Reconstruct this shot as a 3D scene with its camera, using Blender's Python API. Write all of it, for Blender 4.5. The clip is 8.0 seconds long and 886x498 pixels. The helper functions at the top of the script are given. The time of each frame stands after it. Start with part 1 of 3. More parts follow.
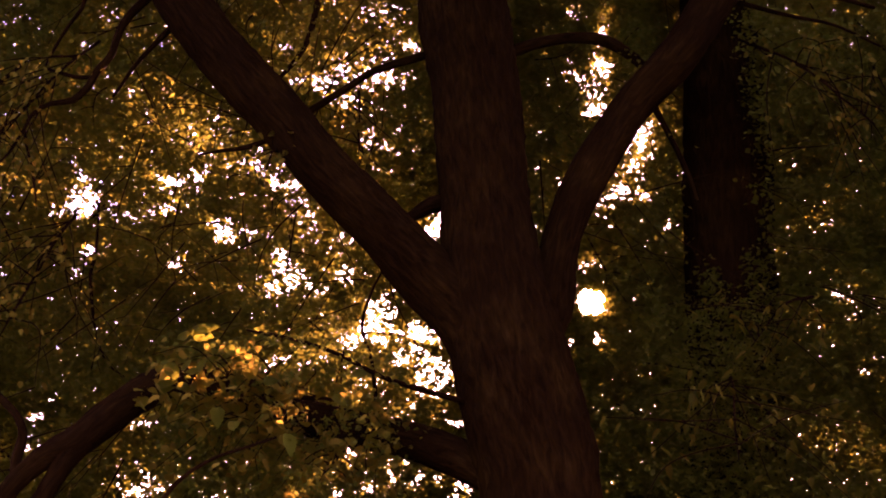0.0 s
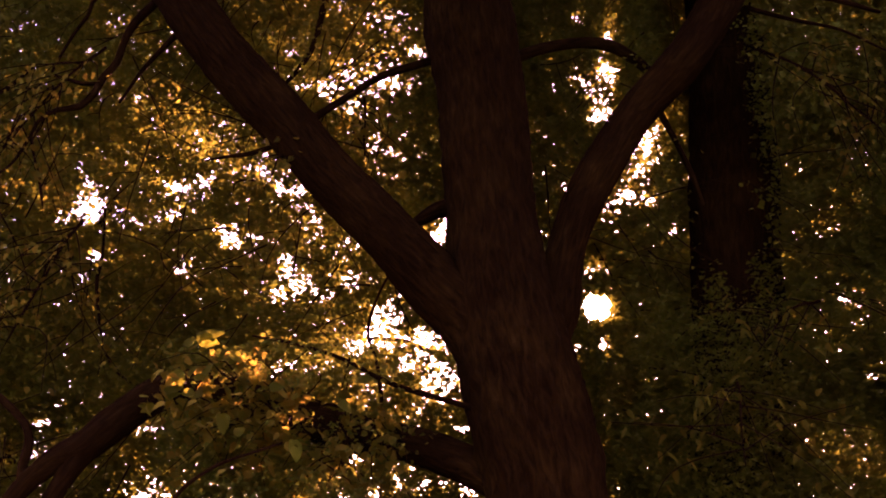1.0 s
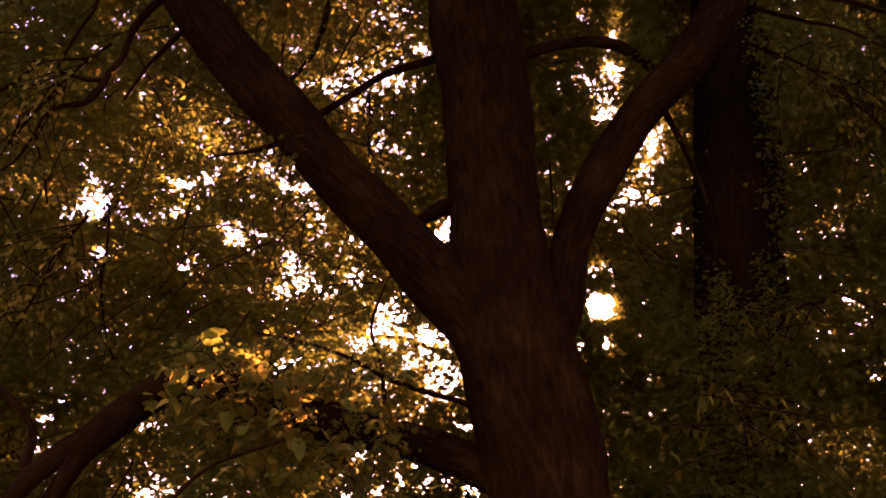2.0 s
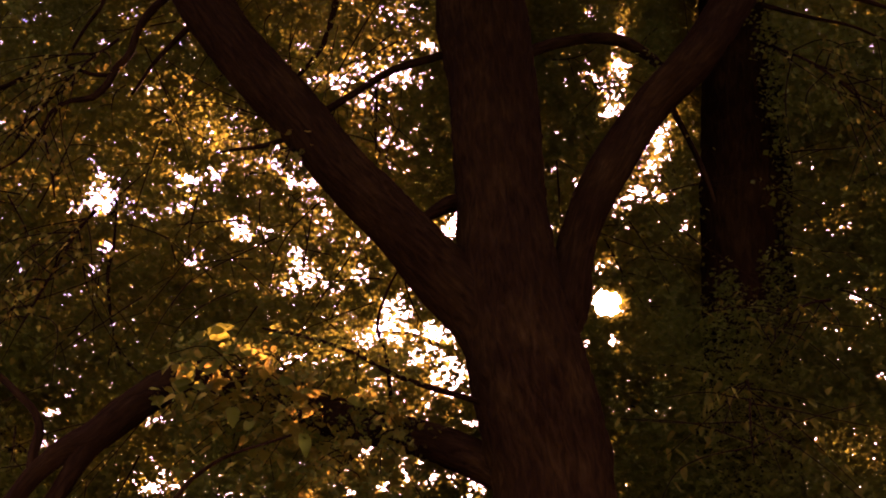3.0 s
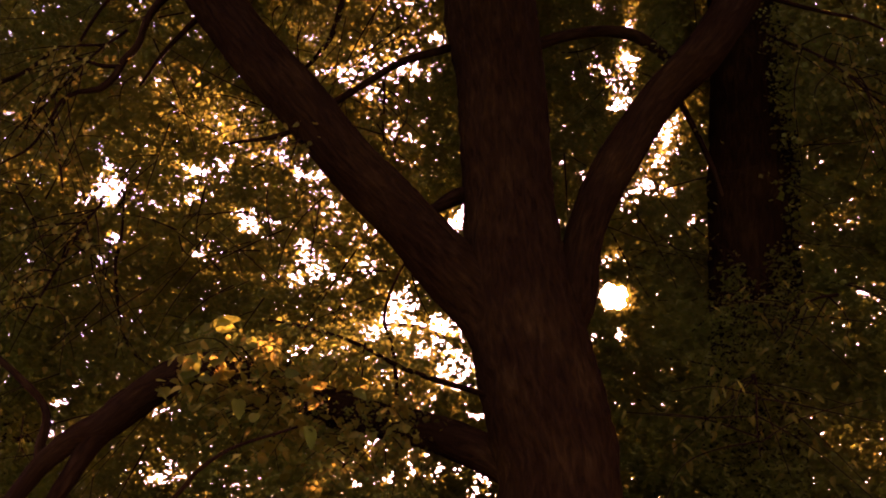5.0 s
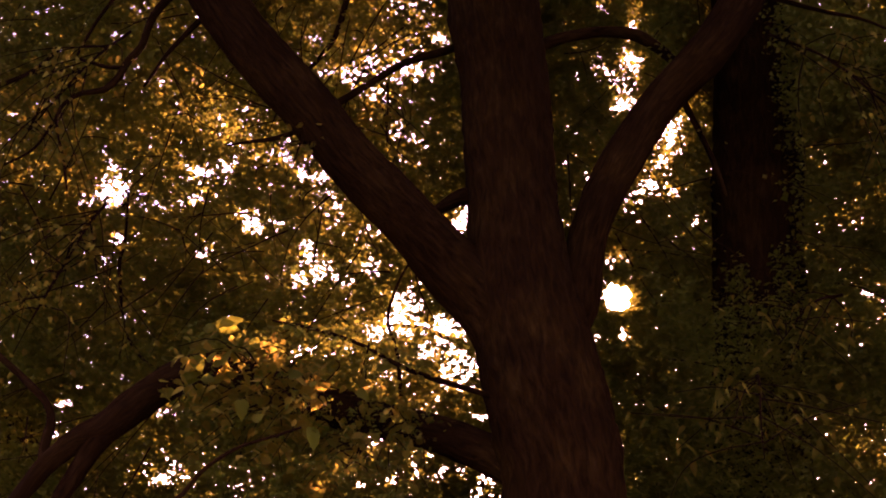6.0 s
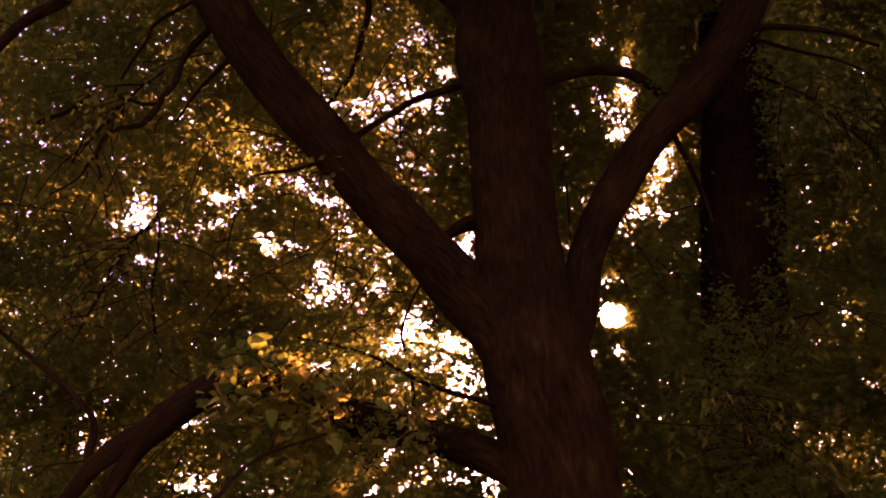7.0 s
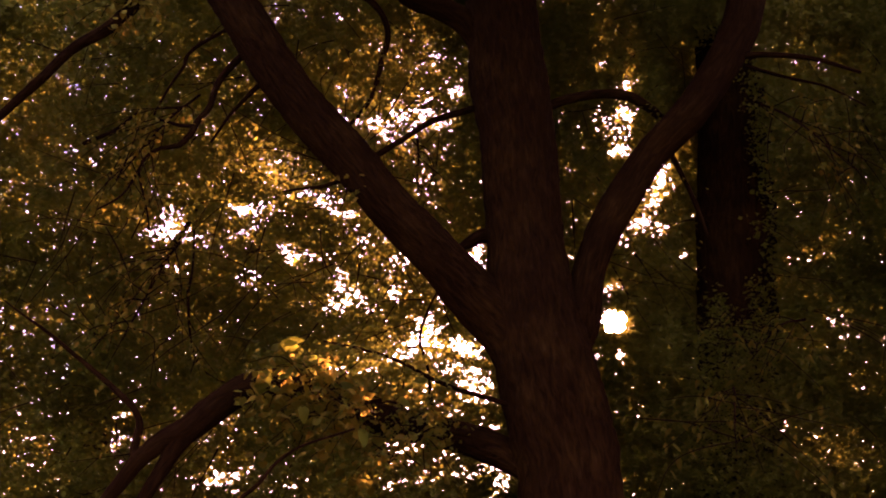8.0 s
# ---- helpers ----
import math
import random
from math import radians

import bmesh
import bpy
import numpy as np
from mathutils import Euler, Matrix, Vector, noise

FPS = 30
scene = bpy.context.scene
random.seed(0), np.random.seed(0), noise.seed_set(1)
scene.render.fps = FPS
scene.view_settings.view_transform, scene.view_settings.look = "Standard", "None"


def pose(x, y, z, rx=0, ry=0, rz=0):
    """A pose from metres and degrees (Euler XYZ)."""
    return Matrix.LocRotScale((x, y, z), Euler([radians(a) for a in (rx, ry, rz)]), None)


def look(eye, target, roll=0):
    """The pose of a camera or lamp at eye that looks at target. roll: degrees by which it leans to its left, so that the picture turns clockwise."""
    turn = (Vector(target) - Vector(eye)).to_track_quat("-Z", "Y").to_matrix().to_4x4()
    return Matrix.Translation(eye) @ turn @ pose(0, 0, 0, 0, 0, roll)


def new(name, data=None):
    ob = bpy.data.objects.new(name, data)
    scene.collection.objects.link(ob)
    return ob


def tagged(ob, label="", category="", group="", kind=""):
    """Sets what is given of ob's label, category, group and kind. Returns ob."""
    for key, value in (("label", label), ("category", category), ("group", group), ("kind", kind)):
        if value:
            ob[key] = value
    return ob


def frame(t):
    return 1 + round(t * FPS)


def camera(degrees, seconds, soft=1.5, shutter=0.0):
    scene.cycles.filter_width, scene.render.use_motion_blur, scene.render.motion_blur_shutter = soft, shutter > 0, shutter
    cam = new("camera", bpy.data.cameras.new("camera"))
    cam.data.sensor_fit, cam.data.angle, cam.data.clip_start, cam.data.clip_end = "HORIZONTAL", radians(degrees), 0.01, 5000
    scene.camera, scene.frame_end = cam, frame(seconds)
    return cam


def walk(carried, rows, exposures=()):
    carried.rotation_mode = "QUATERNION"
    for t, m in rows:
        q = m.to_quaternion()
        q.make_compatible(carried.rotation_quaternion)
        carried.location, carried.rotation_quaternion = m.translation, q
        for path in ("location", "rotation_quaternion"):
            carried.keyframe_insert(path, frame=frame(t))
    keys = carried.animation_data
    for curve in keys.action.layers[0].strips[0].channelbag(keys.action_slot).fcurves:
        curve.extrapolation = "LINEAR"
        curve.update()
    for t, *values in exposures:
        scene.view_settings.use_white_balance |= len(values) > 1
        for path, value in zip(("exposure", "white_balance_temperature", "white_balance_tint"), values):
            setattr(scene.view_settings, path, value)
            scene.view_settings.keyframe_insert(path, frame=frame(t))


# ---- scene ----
# the camera: hand-held under the trees, looking up at the fork, stepping back at the end
cam = camera(45, 8.0, soft=1.95)
walk(cam, [
    (0, pose(0.0000, 0.0000, 2.1000, 110.173, 0.728, -0.782)),
    (0.5, pose(0.0000, 0.0000, 2.1000, 110.371, 0.822, -0.642)),
    (1, pose(0.0000, 0.0000, 2.1000, 110.461, 0.711, -0.462)),
    (1.5, pose(0.0000, 0.0000, 2.1000, 110.443, 0.517, -0.496)),
    (3, pose(0.0000, 0.0000, 2.1000, 110.161, -0.007, -0.143)),
    (3.5, pose(0.0000, 0.0000, 2.1000, 110.113, 0.067, 0.013)),
    (4, pose(0.0000, 0.0000, 2.1000, 110.000, -0.000, -0.000)),
    (4.5, pose(0.0000, 0.0000, 2.1000, 109.855, -0.297, -0.037)),
    (5.8, pose(0.0000, 0.0000, 2.1000, 109.740, -0.425, 0.280)),
    (6, pose(0.0000, 0.0000, 2.1000, 109.807, -0.442, 0.301)),
    (6.1, pose(-0.0129, -0.0786, 2.0754, 110.009, -0.427, 0.353)),
    (6.2, pose(-0.0258, -0.1573, 2.0509, 110.335, -0.412, 0.266)),
    (6.3, pose(-0.0387, -0.2359, 2.0263, 110.632, -0.397, 0.180)),
    (6.4, pose(-0.0517, -0.3146, 2.0018, 110.809, -0.382, 0.126)),
    (6.5, pose(-0.0646, -0.3932, 1.9772, 110.896, -0.367, 0.047)),
    (7, pose(-0.1268, -0.7725, 1.8588, 110.786, -0.291, 0.087)),
    (7.5, pose(-0.1948, -1.1862, 1.7297, 110.780, -0.414, 0.052)),
    (8, pose(-0.2602, -1.5848, 1.6052, 111.104, -0.379, 0.146)),
], exposures=[(0, 4.1, 7750, 109), (8, 4.1, 7750, 109)])
STAND = Vector((0, 0, 2.1))
BACK = np.array((-0.26, -1.58, 1.6))

# ---------------------------------------------------------------- daylight
SUN_BEARING, SUN_ELEVATION = 9.33, 17.12
sky_world = bpy.data.worlds.new("evening_sky")
scene.world = sky_world
sky_world.use_nodes = True
sky = sky_world.node_tree.nodes.new("ShaderNodeTexSky")
sky.sky_type = "NISHITA"
sky.sun_disc = False
sky.sun_elevation, sky.sun_rotation = radians(SUN_ELEVATION), radians(SUN_BEARING)
sky.air_density, sky.dust_density = 1.0, 0.7
sky_world.node_tree.links.new(sky.outputs[0], sky_world.node_tree.nodes["Background"].inputs[0])
sky_world.node_tree.nodes["Background"].inputs[1].default_value = 0.078


def heading(bearing, elevation):
    b, e = radians(bearing), radians(elevation)
    return Vector((math.sin(b) * math.cos(e), math.cos(b) * math.cos(e), math.sin(e)))


sun = new("sunlight", bpy.data.lights.new("sunlight", "SUN"))
sun.data.energy, sun.data.angle, sun.data.color = 2.6, radians(0.6), (1.0, 0.66, 0.36)
sun.matrix_basis = look(heading(SUN_BEARING - 1.6, SUN_ELEVATION) * 40, (0, 0, 0))


# ---------------------------------------------------------------- materials
def material(name):
    m = bpy.data.materials.new(name)
    m.use_nodes = True
    m.node_tree.nodes.clear()
    return m, m.node_tree.nodes, m.node_tree.links


def ramp(nodes, links, source, stops):
    r = nodes.new("ShaderNodeValToRGB")
    for i, (at, colour) in enumerate(stops):
        e = r.color_ramp.elements[i] if i < 2 else r.color_ramp.elements.new(at)
        e.position, e.color = at, (*colour, 1)
    links.new(source, r.inputs[0])
    return r.outputs[0]


def bark_material(name, dark, mid, light):
    m, nodes, links = material(name)
    out, bsdf = nodes.new("ShaderNodeOutputMaterial"), nodes.new("ShaderNodeBsdfPrincipled")
    uv, stretch = nodes.new("ShaderNodeUVMap"), nodes.new("ShaderNodeMapping")
    uv.uv_map = "bark"
    stretch.inputs["Scale"].default_value = (26, 5, 1)
    links.new(uv.outputs[0], stretch.inputs[0])
    ridge, blotch = nodes.new("ShaderNodeTexNoise"), nodes.new("ShaderNodeTexNoise")
    ridge.inputs["Scale"].default_value, ridge.inputs["Detail"].default_value = 1.0, 7
    ridge.inputs["Roughness"].default_value, ridge.inputs["Distortion"].default_value = 0.62, 0.7
    links.new(stretch.outputs[0], ridge.inputs["Vector"])
    blotch.inputs["Scale"].default_value, blotch.inputs["Detail"].default_value = 2.2, 4
    place = nodes.new("ShaderNodeTexCoord")
    links.new(place.outputs["Object"], blotch.inputs["Vector"])
    grain = ramp(nodes, links, ridge.outputs["Fac"], [(0.34, dark), (0.72, light), (0.52, mid)])
    lichen = ramp(nodes, links, blotch.outputs["Fac"], [(0.45, (0.62, 0.58, 0.55)), (0.7, (1.0, 1.05, 0.85))])
    mix = nodes.new("ShaderNodeMixRGB")
    mix.blend_type, mix.inputs[0].default_value = "MULTIPLY", 1.0
    links.new(grain, mix.inputs[1]), links.new(lichen, mix.inputs[2])
    links.new(mix.outputs[0], bsdf.inputs["Base Color"])
    bsdf.inputs["Roughness"].default_value, bsdf.inputs["Specular IOR Level"].default_value = 0.9, 0.02
    bump = nodes.new("ShaderNodeBump")
    bump.inputs["Strength"].default_value, bump.inputs["Distance"].default_value = 0.8, 0.03
    links.new(ridge.outputs["Fac"], bump.inputs["Height"]), links.new(bump.outputs[0], bsdf.inputs["Normal"])
    links.new(bsdf.outputs[0], out.inputs[0])
    return m


def leaf_material(name, greens, glows, through_share, single=False):
    """A blade that reflects green and lets warm light through; each leaf has a tone of its own."""
    m, nodes, links = material(name)
    out, bsdf, thin, mix = (nodes.new("ShaderNode" + k) for k in ("OutputMaterial", "BsdfPrincipled", "BsdfTranslucent", "MixShader"))
    if single:
        rand = nodes.new("ShaderNodeObjectInfo").outputs["Random"]
    else:
        rand = nodes.new("ShaderNodeNewGeometry").outputs["Random Per Island"]
    tex, place = nodes.new("ShaderNodeTexNoise"), nodes.new("ShaderNodeTexCoord")
    tex.inputs["Scale"].default_value, tex.inputs["Detail"].default_value = 38, 3
    links.new(place.outputs["Object"], tex.inputs["Vector"])
    blend = nodes.new("ShaderNodeMath")
    blend.operation = "MULTIPLY_ADD"
    links.new(tex.outputs["Fac"], blend.inputs[0])
    blend.inputs[1].default_value = 0.3
    patch, soft = nodes.new("ShaderNodeTexNoise"), nodes.new("ShaderNodeMath")
    patch.inputs["Scale"].default_value, patch.inputs["Detail"].default_value = 0.55, 2
    links.new(place.outputs["Object"], patch.inputs["Vector"])
    soft.operation, soft.inputs[1].default_value = "MULTIPLY_ADD", 1.5
    links.new(patch.outputs["Fac"], soft.inputs[0])
    tame = nodes.new("ShaderNodeMath")
    tame.operation, tame.inputs[1].default_value = "MULTIPLY", 0.5
    links.new(rand, tame.inputs[0]), links.new(tame.outputs[0], soft.inputs[2])
    links.new(soft.outputs[0], blend.inputs[2])
    shift = nodes.new("ShaderNodeMath")
    shift.operation, shift.inputs[1].default_value = "SUBTRACT", 0.65
    links.new(blend.outputs[0], shift.inputs[0])
    links.new(ramp(nodes, links, shift.outputs[0], [(0.0, greens[0]), (1.0, greens[2]), (0.6, greens[1])]), bsdf.inputs["Base Color"])
    links.new(ramp(nodes, links, shift.outputs[0], [(0.0, glows[0]), (1.0, glows[1])]), thin.inputs["Color"])
    bsdf.inputs["Roughness"].default_value, bsdf.inputs["Specular IOR Level"].default_value = 0.6, 0.08
    bump = nodes.new("ShaderNodeBump")
    bump.inputs["Strength"].default_value, bump.inputs["Distance"].default_value = 0.4, 0.006
    links.new(tex.outputs["Fac"], bump.inputs["Height"]), links.new(bump.outputs[0], bsdf.inputs["Normal"])
    mix.inputs[0].default_value = through_share
    links.new(bsdf.outputs[0], mix.inputs[1]), links.new(thin.outputs[0], mix.inputs[2])
    links.new(mix.outputs[0], out.inputs[0])
    return m


def turf_material():
    m, nodes, links = material("worn_turf")
    out, bsdf = nodes.new("ShaderNodeOutputMaterial"), nodes.new("ShaderNodeBsdfPrincipled")
    place, coarse, fine = nodes.new("ShaderNodeTexCoord"), nodes.new("ShaderNodeTexNoise"), nodes.new("ShaderNodeTexNoise")
    coarse.inputs["Scale"].default_value, fine.inputs["Scale"].default_value = 0.35, 24
    mix = nodes.new("ShaderNodeMixRGB")
    mix.inputs[0].default_value = 0.5
    for tex in (coarse, fine):
        tex.inputs["Detail"].default_value = 6
        links.new(place.outputs["Object"], tex.inputs["Vector"])
    links.new(ramp(nodes, links, coarse.outputs["Fac"], [(0.4, (0.05, 0.07, 0.02)), (0.65, (0.11, 0.085, 0.05))]), mix.inputs[1])
    links.new(ramp(nodes, links, fine.outputs["Fac"], [(0.35, (0.03, 0.045, 0.012)), (0.7, (0.09, 0.11, 0.035))]), mix.inputs[2])
    links.new(mix.outputs[0], bsdf.inputs["Base Color"])
    bsdf.inputs["Roughness"].default_value = 0.95
    bump = nodes.new("ShaderNodeBump")
    bump.inputs["Strength"].default_value = 0.6
    links.new(fine.outputs["Fac"], bump.inputs["Height"]), links.new(bump.outputs[0], bsdf.inputs["Normal"])
    links.new(bsdf.outputs[0], out.inputs[0])
    return m


BARK = bark_material("furrowed_bark", (0.016, 0.0064, 0.0019), (0.030, 0.0126, 0.0036), (0.052, 0.025, 0.0078))
LEAF = leaf_material("linden_leaf", [(0.042, 0.054, 0.006), (0.066, 0.076, 0.009), (0.104, 0.094, 0.014)],
                     [(0.17, 0.23, 0.024), (0.31, 0.275, 0.036)], 0.64)
# let-through tint raised to gold, standing in for stronger sun on the boughs
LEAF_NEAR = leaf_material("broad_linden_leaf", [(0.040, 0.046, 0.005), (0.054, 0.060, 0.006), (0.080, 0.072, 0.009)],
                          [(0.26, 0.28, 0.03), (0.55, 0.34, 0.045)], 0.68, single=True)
LEAF_OLIVE = leaf_material("olive_linden_leaf", [(0.05, 0.066, 0.007), (0.07, 0.08, 0.008), (0.09, 0.092, 0.01)],
                           [(0.20, 0.24, 0.02), (0.30, 0.28, 0.025)], 0.5, single=True)
TURF = turf_material()
disc_mat, disc_nodes, disc_links = material("sun_glare")
disc_glow, disc_out = disc_nodes.new("ShaderNodeEmission"), disc_nodes.new("ShaderNodeOutputMaterial")
disc_glow.inputs[0].default_value, disc_glow.inputs[1].default_value = (1.0, 0.86, 0.66, 1), 60.0
disc_links.new(disc_glow.outputs[0], disc_out.inputs[0])


# ---------------------------------------------------------------- builders
def thing(name, base, label, category, group="", kind=""):
    ob = new(name)
    ob.matrix_basis = Matrix.Translation(base)
    return tagged(ob, label, category, group, kind)


def part_of(name, mesh, mat, parent, label=""):
    """A mesh given in world metres, hung under a thing (an Empty) or under one of its parts."""
    if mat is not None:
        mesh.materials.append(mat)
    ob = new(name, mesh)
    ob.parent = parent
    if parent is not None and parent.parent is None:
        ob.matrix_parent_inverse = Matrix.Translation(-Vector(parent.matrix_basis.translation))
    return tagged(ob, label)


def glide(points, step):
    """Points along a smooth line through (x, y, z, radius) stations, about a step apart."""
    p = np.array(points, float)
    p = np.vstack([2 * p[0] - p[1], p, 2 * p[-1] - p[-2]])
    line = []
    for i in range(1, len(p) - 2):
        n = max(2, int(np.linalg.norm(p[i + 1, :3] - p[i, :3]) / step))
        for k in range(n):
            t = k / n
            line.append(0.5 * (2 * p[i] + (p[i + 1] - p[i - 1]) * t + (2 * p[i - 1] - 5 * p[i] + 4 * p[i + 1] - p[i + 2]) * t * t
                               + (3 * p[i] - p[i - 1] - 3 * p[i + 1] + p[i + 2]) * t ** 3))
    line.append(p[-2])
    return np.array(line)


def tube_data(points, sides, step, rough, seed, wander=0.0):
    """Vertices, faces and bark coordinates of a tapered, furrowed, slightly crooked limb."""
    line = glide(points, step)
    for first, second in ((0, 1), (-1, -2)):  # rounded ends
        end = line[first].copy()
        end[:3] += (line[first] - line[second])[:3] / np.linalg.norm((line[first] - line[second])[:3]) * end[3] * 0.4
        end[3] *= 0.05
        line = np.vstack([end, line]) if first == 0 else np.vstack([line, end])
    n, rng = len(line), np.random.default_rng(seed)
    way = np.gradient(line[:, :3], axis=0)
    way /= np.linalg.norm(way, axis=1)[:, None]
    along = np.concatenate([[0], np.cumsum(np.linalg.norm(np.diff(line[:, :3], axis=0), axis=1))])
    if wander:
        for ax in range(3):
            line[:, ax] += wander * np.sin(along * (3.1 + ax) + rng.uniform(0, 6)) * np.minimum(1, along / 0.3)
    across = np.cross(way, (0.31, 0.9, 0.24))
    across /= np.linalg.norm(across, axis=1)[:, None]
    third = np.cross(way, across)
    ang = np.linspace(0, 2 * math.pi, sides, endpoint=False)
    ph = rng.uniform(0, 6.28, 8)
    a, l = np.meshgrid(ang, along)
    swell = 1 + rough * (0.55 * np.sin(2 * a + 1.7 * l + ph[0]) + 0.45 * np.sin(3 * a - 2.3 * l + ph[1]) + 0.4 * np.sin(5.1 * l + ph[2]))
    furrow = rough * 0.45 * (np.sin(11 * a + 2.2 * np.sin(4.1 * l + ph[3]) + ph[4]) + 0.8 * np.sin(17 * a + 3 * np.sin(6.7 * l + ph[5]) + ph[6]))
    furrow = furrow + rough * 0.35 * rng.standard_normal(a.shape)
    if sides < 14:
        furrow = rough * 0.3 * rng.standard_normal(a.shape)
    r = line[:, 3:4] * (swell + furrow)
    verts = line[:, None, :3] + r[..., None] * (np.cos(a)[..., None] * across[:, None] + np.sin(a)[..., None] * third[:, None])
    i, k = np.meshgrid(np.arange(n - 1), np.arange(sides), indexing="ij")
    k2 = (k + 1) % sides
    faces = np.stack([i * sides + k, i * sides + k2, (i + 1) * sides + k2, (i + 1) * sides + k], -1).reshape(-1, 4)
    girth = float(np.median(line[:, 3])) * 2 * math.pi / sides
    u = np.stack([k, k + 1, k + 1, k], -1).reshape(-1) * girth
    v = np.stack([along[i], along[i], along[i + 1], along[i + 1]], -1).reshape(-1)
    return verts.reshape(-1, 3), faces, np.stack([u, v], -1)


def tube_mesh(name, lines, sides=12, step=0.08, rough=0.06, seed=1, wander=0.0):
    vs, fs, us, base = [], [], [], 0
    for j, line in enumerate(lines):
        v, f, u = tube_data(line, sides, step, rough, seed + j, wander)
        vs.append(v), fs.append(f + base), us.append(u)
        base += len(v)
    mesh = bpy.data.meshes.new(name)
    mesh.from_pydata(np.concatenate(vs).tolist(), [], np.concatenate(fs).tolist())
    mesh.uv_layers.new(name="bark").data.foreach_set("uv", np.concatenate(us).astype(np.float32).ravel())
    mesh.polygons.foreach_set("use_smooth", [True] * len(mesh.polygons))
    return mesh


def leaf_frames(rng, n, droop):
    """Tip, side and face directions of n hanging leaves."""
    b = rng.uniform(0, 2 * math.pi, n)
    tip = np.stack([np.cos(b), np.sin(b), -droop + rng.normal(0, 0.4, n)], -1)
    tip /= np.linalg.norm(tip, axis=1)[:, None]
    up = rng.normal(0, 0.42, (n, 3)) + (0, 0, 1.0)
    side = np.cross(tip, up)
    side /= np.linalg.norm(side, axis=1)[:, None]
    return tip, side, np.cross(side, tip)


def foliage_mesh(name, places, sizes, rng, droop=0.4):
    """Many folded, pointed leaves in one mesh, two blades each; those behind have a plainer outline."""
    order = np.argsort(places[:, 1] > 8.95, kind="stable")
    places, sizes = places[order], sizes[order]
    n, m = len(places), int((places[:, 1] <= 8.95).sum())
    tip, side, face = leaf_frames(rng, n, droop)
    L, w = sizes[:, None], (sizes * rng.uniform(0.32, 0.46, n))[:, None]
    fold, curl = rng.uniform(0.02, 0.28, n)[:, None] * L, rng.uniform(-0.1, 0.25, n)[:, None] * L

    def spot(k, along, out, lift):
        return places[k] + tip[k] * L[k] * along + side[k] * w[k] * out + face[k] * lift[k]

    near, far = slice(0, m), slice(m, n)
    v1 = np.stack([places[near], spot(near, 0.22, 0.85, fold * 0.8), spot(near, 0.6, 0.78, fold), spot(near, 1.0, 0, -curl),
                   spot(near, 0.6, -0.78, fold), spot(near, 0.22, -0.85, fold * 0.8)], 1).reshape(-1, 3)
    v2 = np.stack([places[far], spot(far, 0.42, 1.35, fold), spot(far, 1.0, 0, -curl), spot(far, 0.42, -1.35, fold)], 1).reshape(-1, 3)
    base = np.arange(m)[:, None] * 6
    f1 = np.concatenate([base + np.array([[0, 1, 2, 3]]), base + np.array([[0, 3, 4, 5]])], 1).ravel()
    base = m * 6 + np.arange(n - m)[:, None] * 4
    f2 = np.concatenate([base + np.array([[0, 1, 2]]), base + np.array([[0, 2, 3]])], 1).ravel()
    mesh = bpy.data.meshes.new(name)
    mesh.vertices.add(m * 6 + (n - m) * 4)
    mesh.vertices.foreach_set("co", np.concatenate([v1, v2]).astype(np.float32).ravel())
    mesh.loops.add(m * 8 + (n - m) * 6)
    mesh.loops.foreach_set("vertex_index", np.concatenate([f1, f2]).astype(np.int32))
    mesh.polygons.add(n * 2)
    starts = np.concatenate([np.arange(m * 2) * 4, m * 8 + np.arange((n - m) * 2) * 3])
    mesh.polygons.foreach_set("loop_start", starts.astype(np.int32))
    mesh.update(calc_edges=True)
    return mesh


def broad_leaf_mesh(seed, mat=None):
    """One heart-shaped linden leaf, a metre long, with a short stalk, cupped and a little wavy."""
    rng = np.random.default_rng(seed)
    bm = bmesh.new()
    half = [(0.0, 0.0), (-0.06, 0.16), (0.02, 0.33), (0.2, 0.44), (0.42, 0.43), (0.64, 0.32), (0.82, 0.17), (1.0, 0.0)]
    cup, bend = rng.uniform(0.1, 0.35), rng.uniform(-0.25, 0.4)
    rib = [bm.verts.new((y, 0, -bend * y * y * 0.5)) for y in (0.0, 0.2, 0.42, 0.64, 0.82, 1.0)]
    for s in (1, -1):
        rim = [bm.verts.new((y, s * x, cup * x - bend * y * y * 0.5 + rng.normal(0, 0.02))) for y, x in half[1:-1]]
        rows = [rib[0], rim[0], rim[1]], [rib[0], rim[1], rim[2], rib[1]], [rib[1], rim[2], rim[3], rib[2]], \
            [rib[2], rim[3], rim[4], rib[3]], [rib[3], rim[4], rim[5], rib[4]], [rib[4], rim[5], rib[5]]
        for r in rows:
            bm.faces.new(r if s > 0 else r[::-1])
    a, b = bm.verts.new((-0.4, 0.015, 0.1)), bm.verts.new((-0.4, -0.015, 0.1))
    c, d = bm.verts.new((0.02, 0.012, 0.006)), bm.verts.new((0.02, -0.012, 0.006))
    bm.faces.new((a, b, d, c))
    mesh = bpy.data.meshes.new("leaf")
    bm.to_mesh(mesh)
    bm.free()
    mesh.polygons.foreach_set("use_smooth", [True] * len(mesh.polygons))
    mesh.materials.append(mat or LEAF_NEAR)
    return mesh


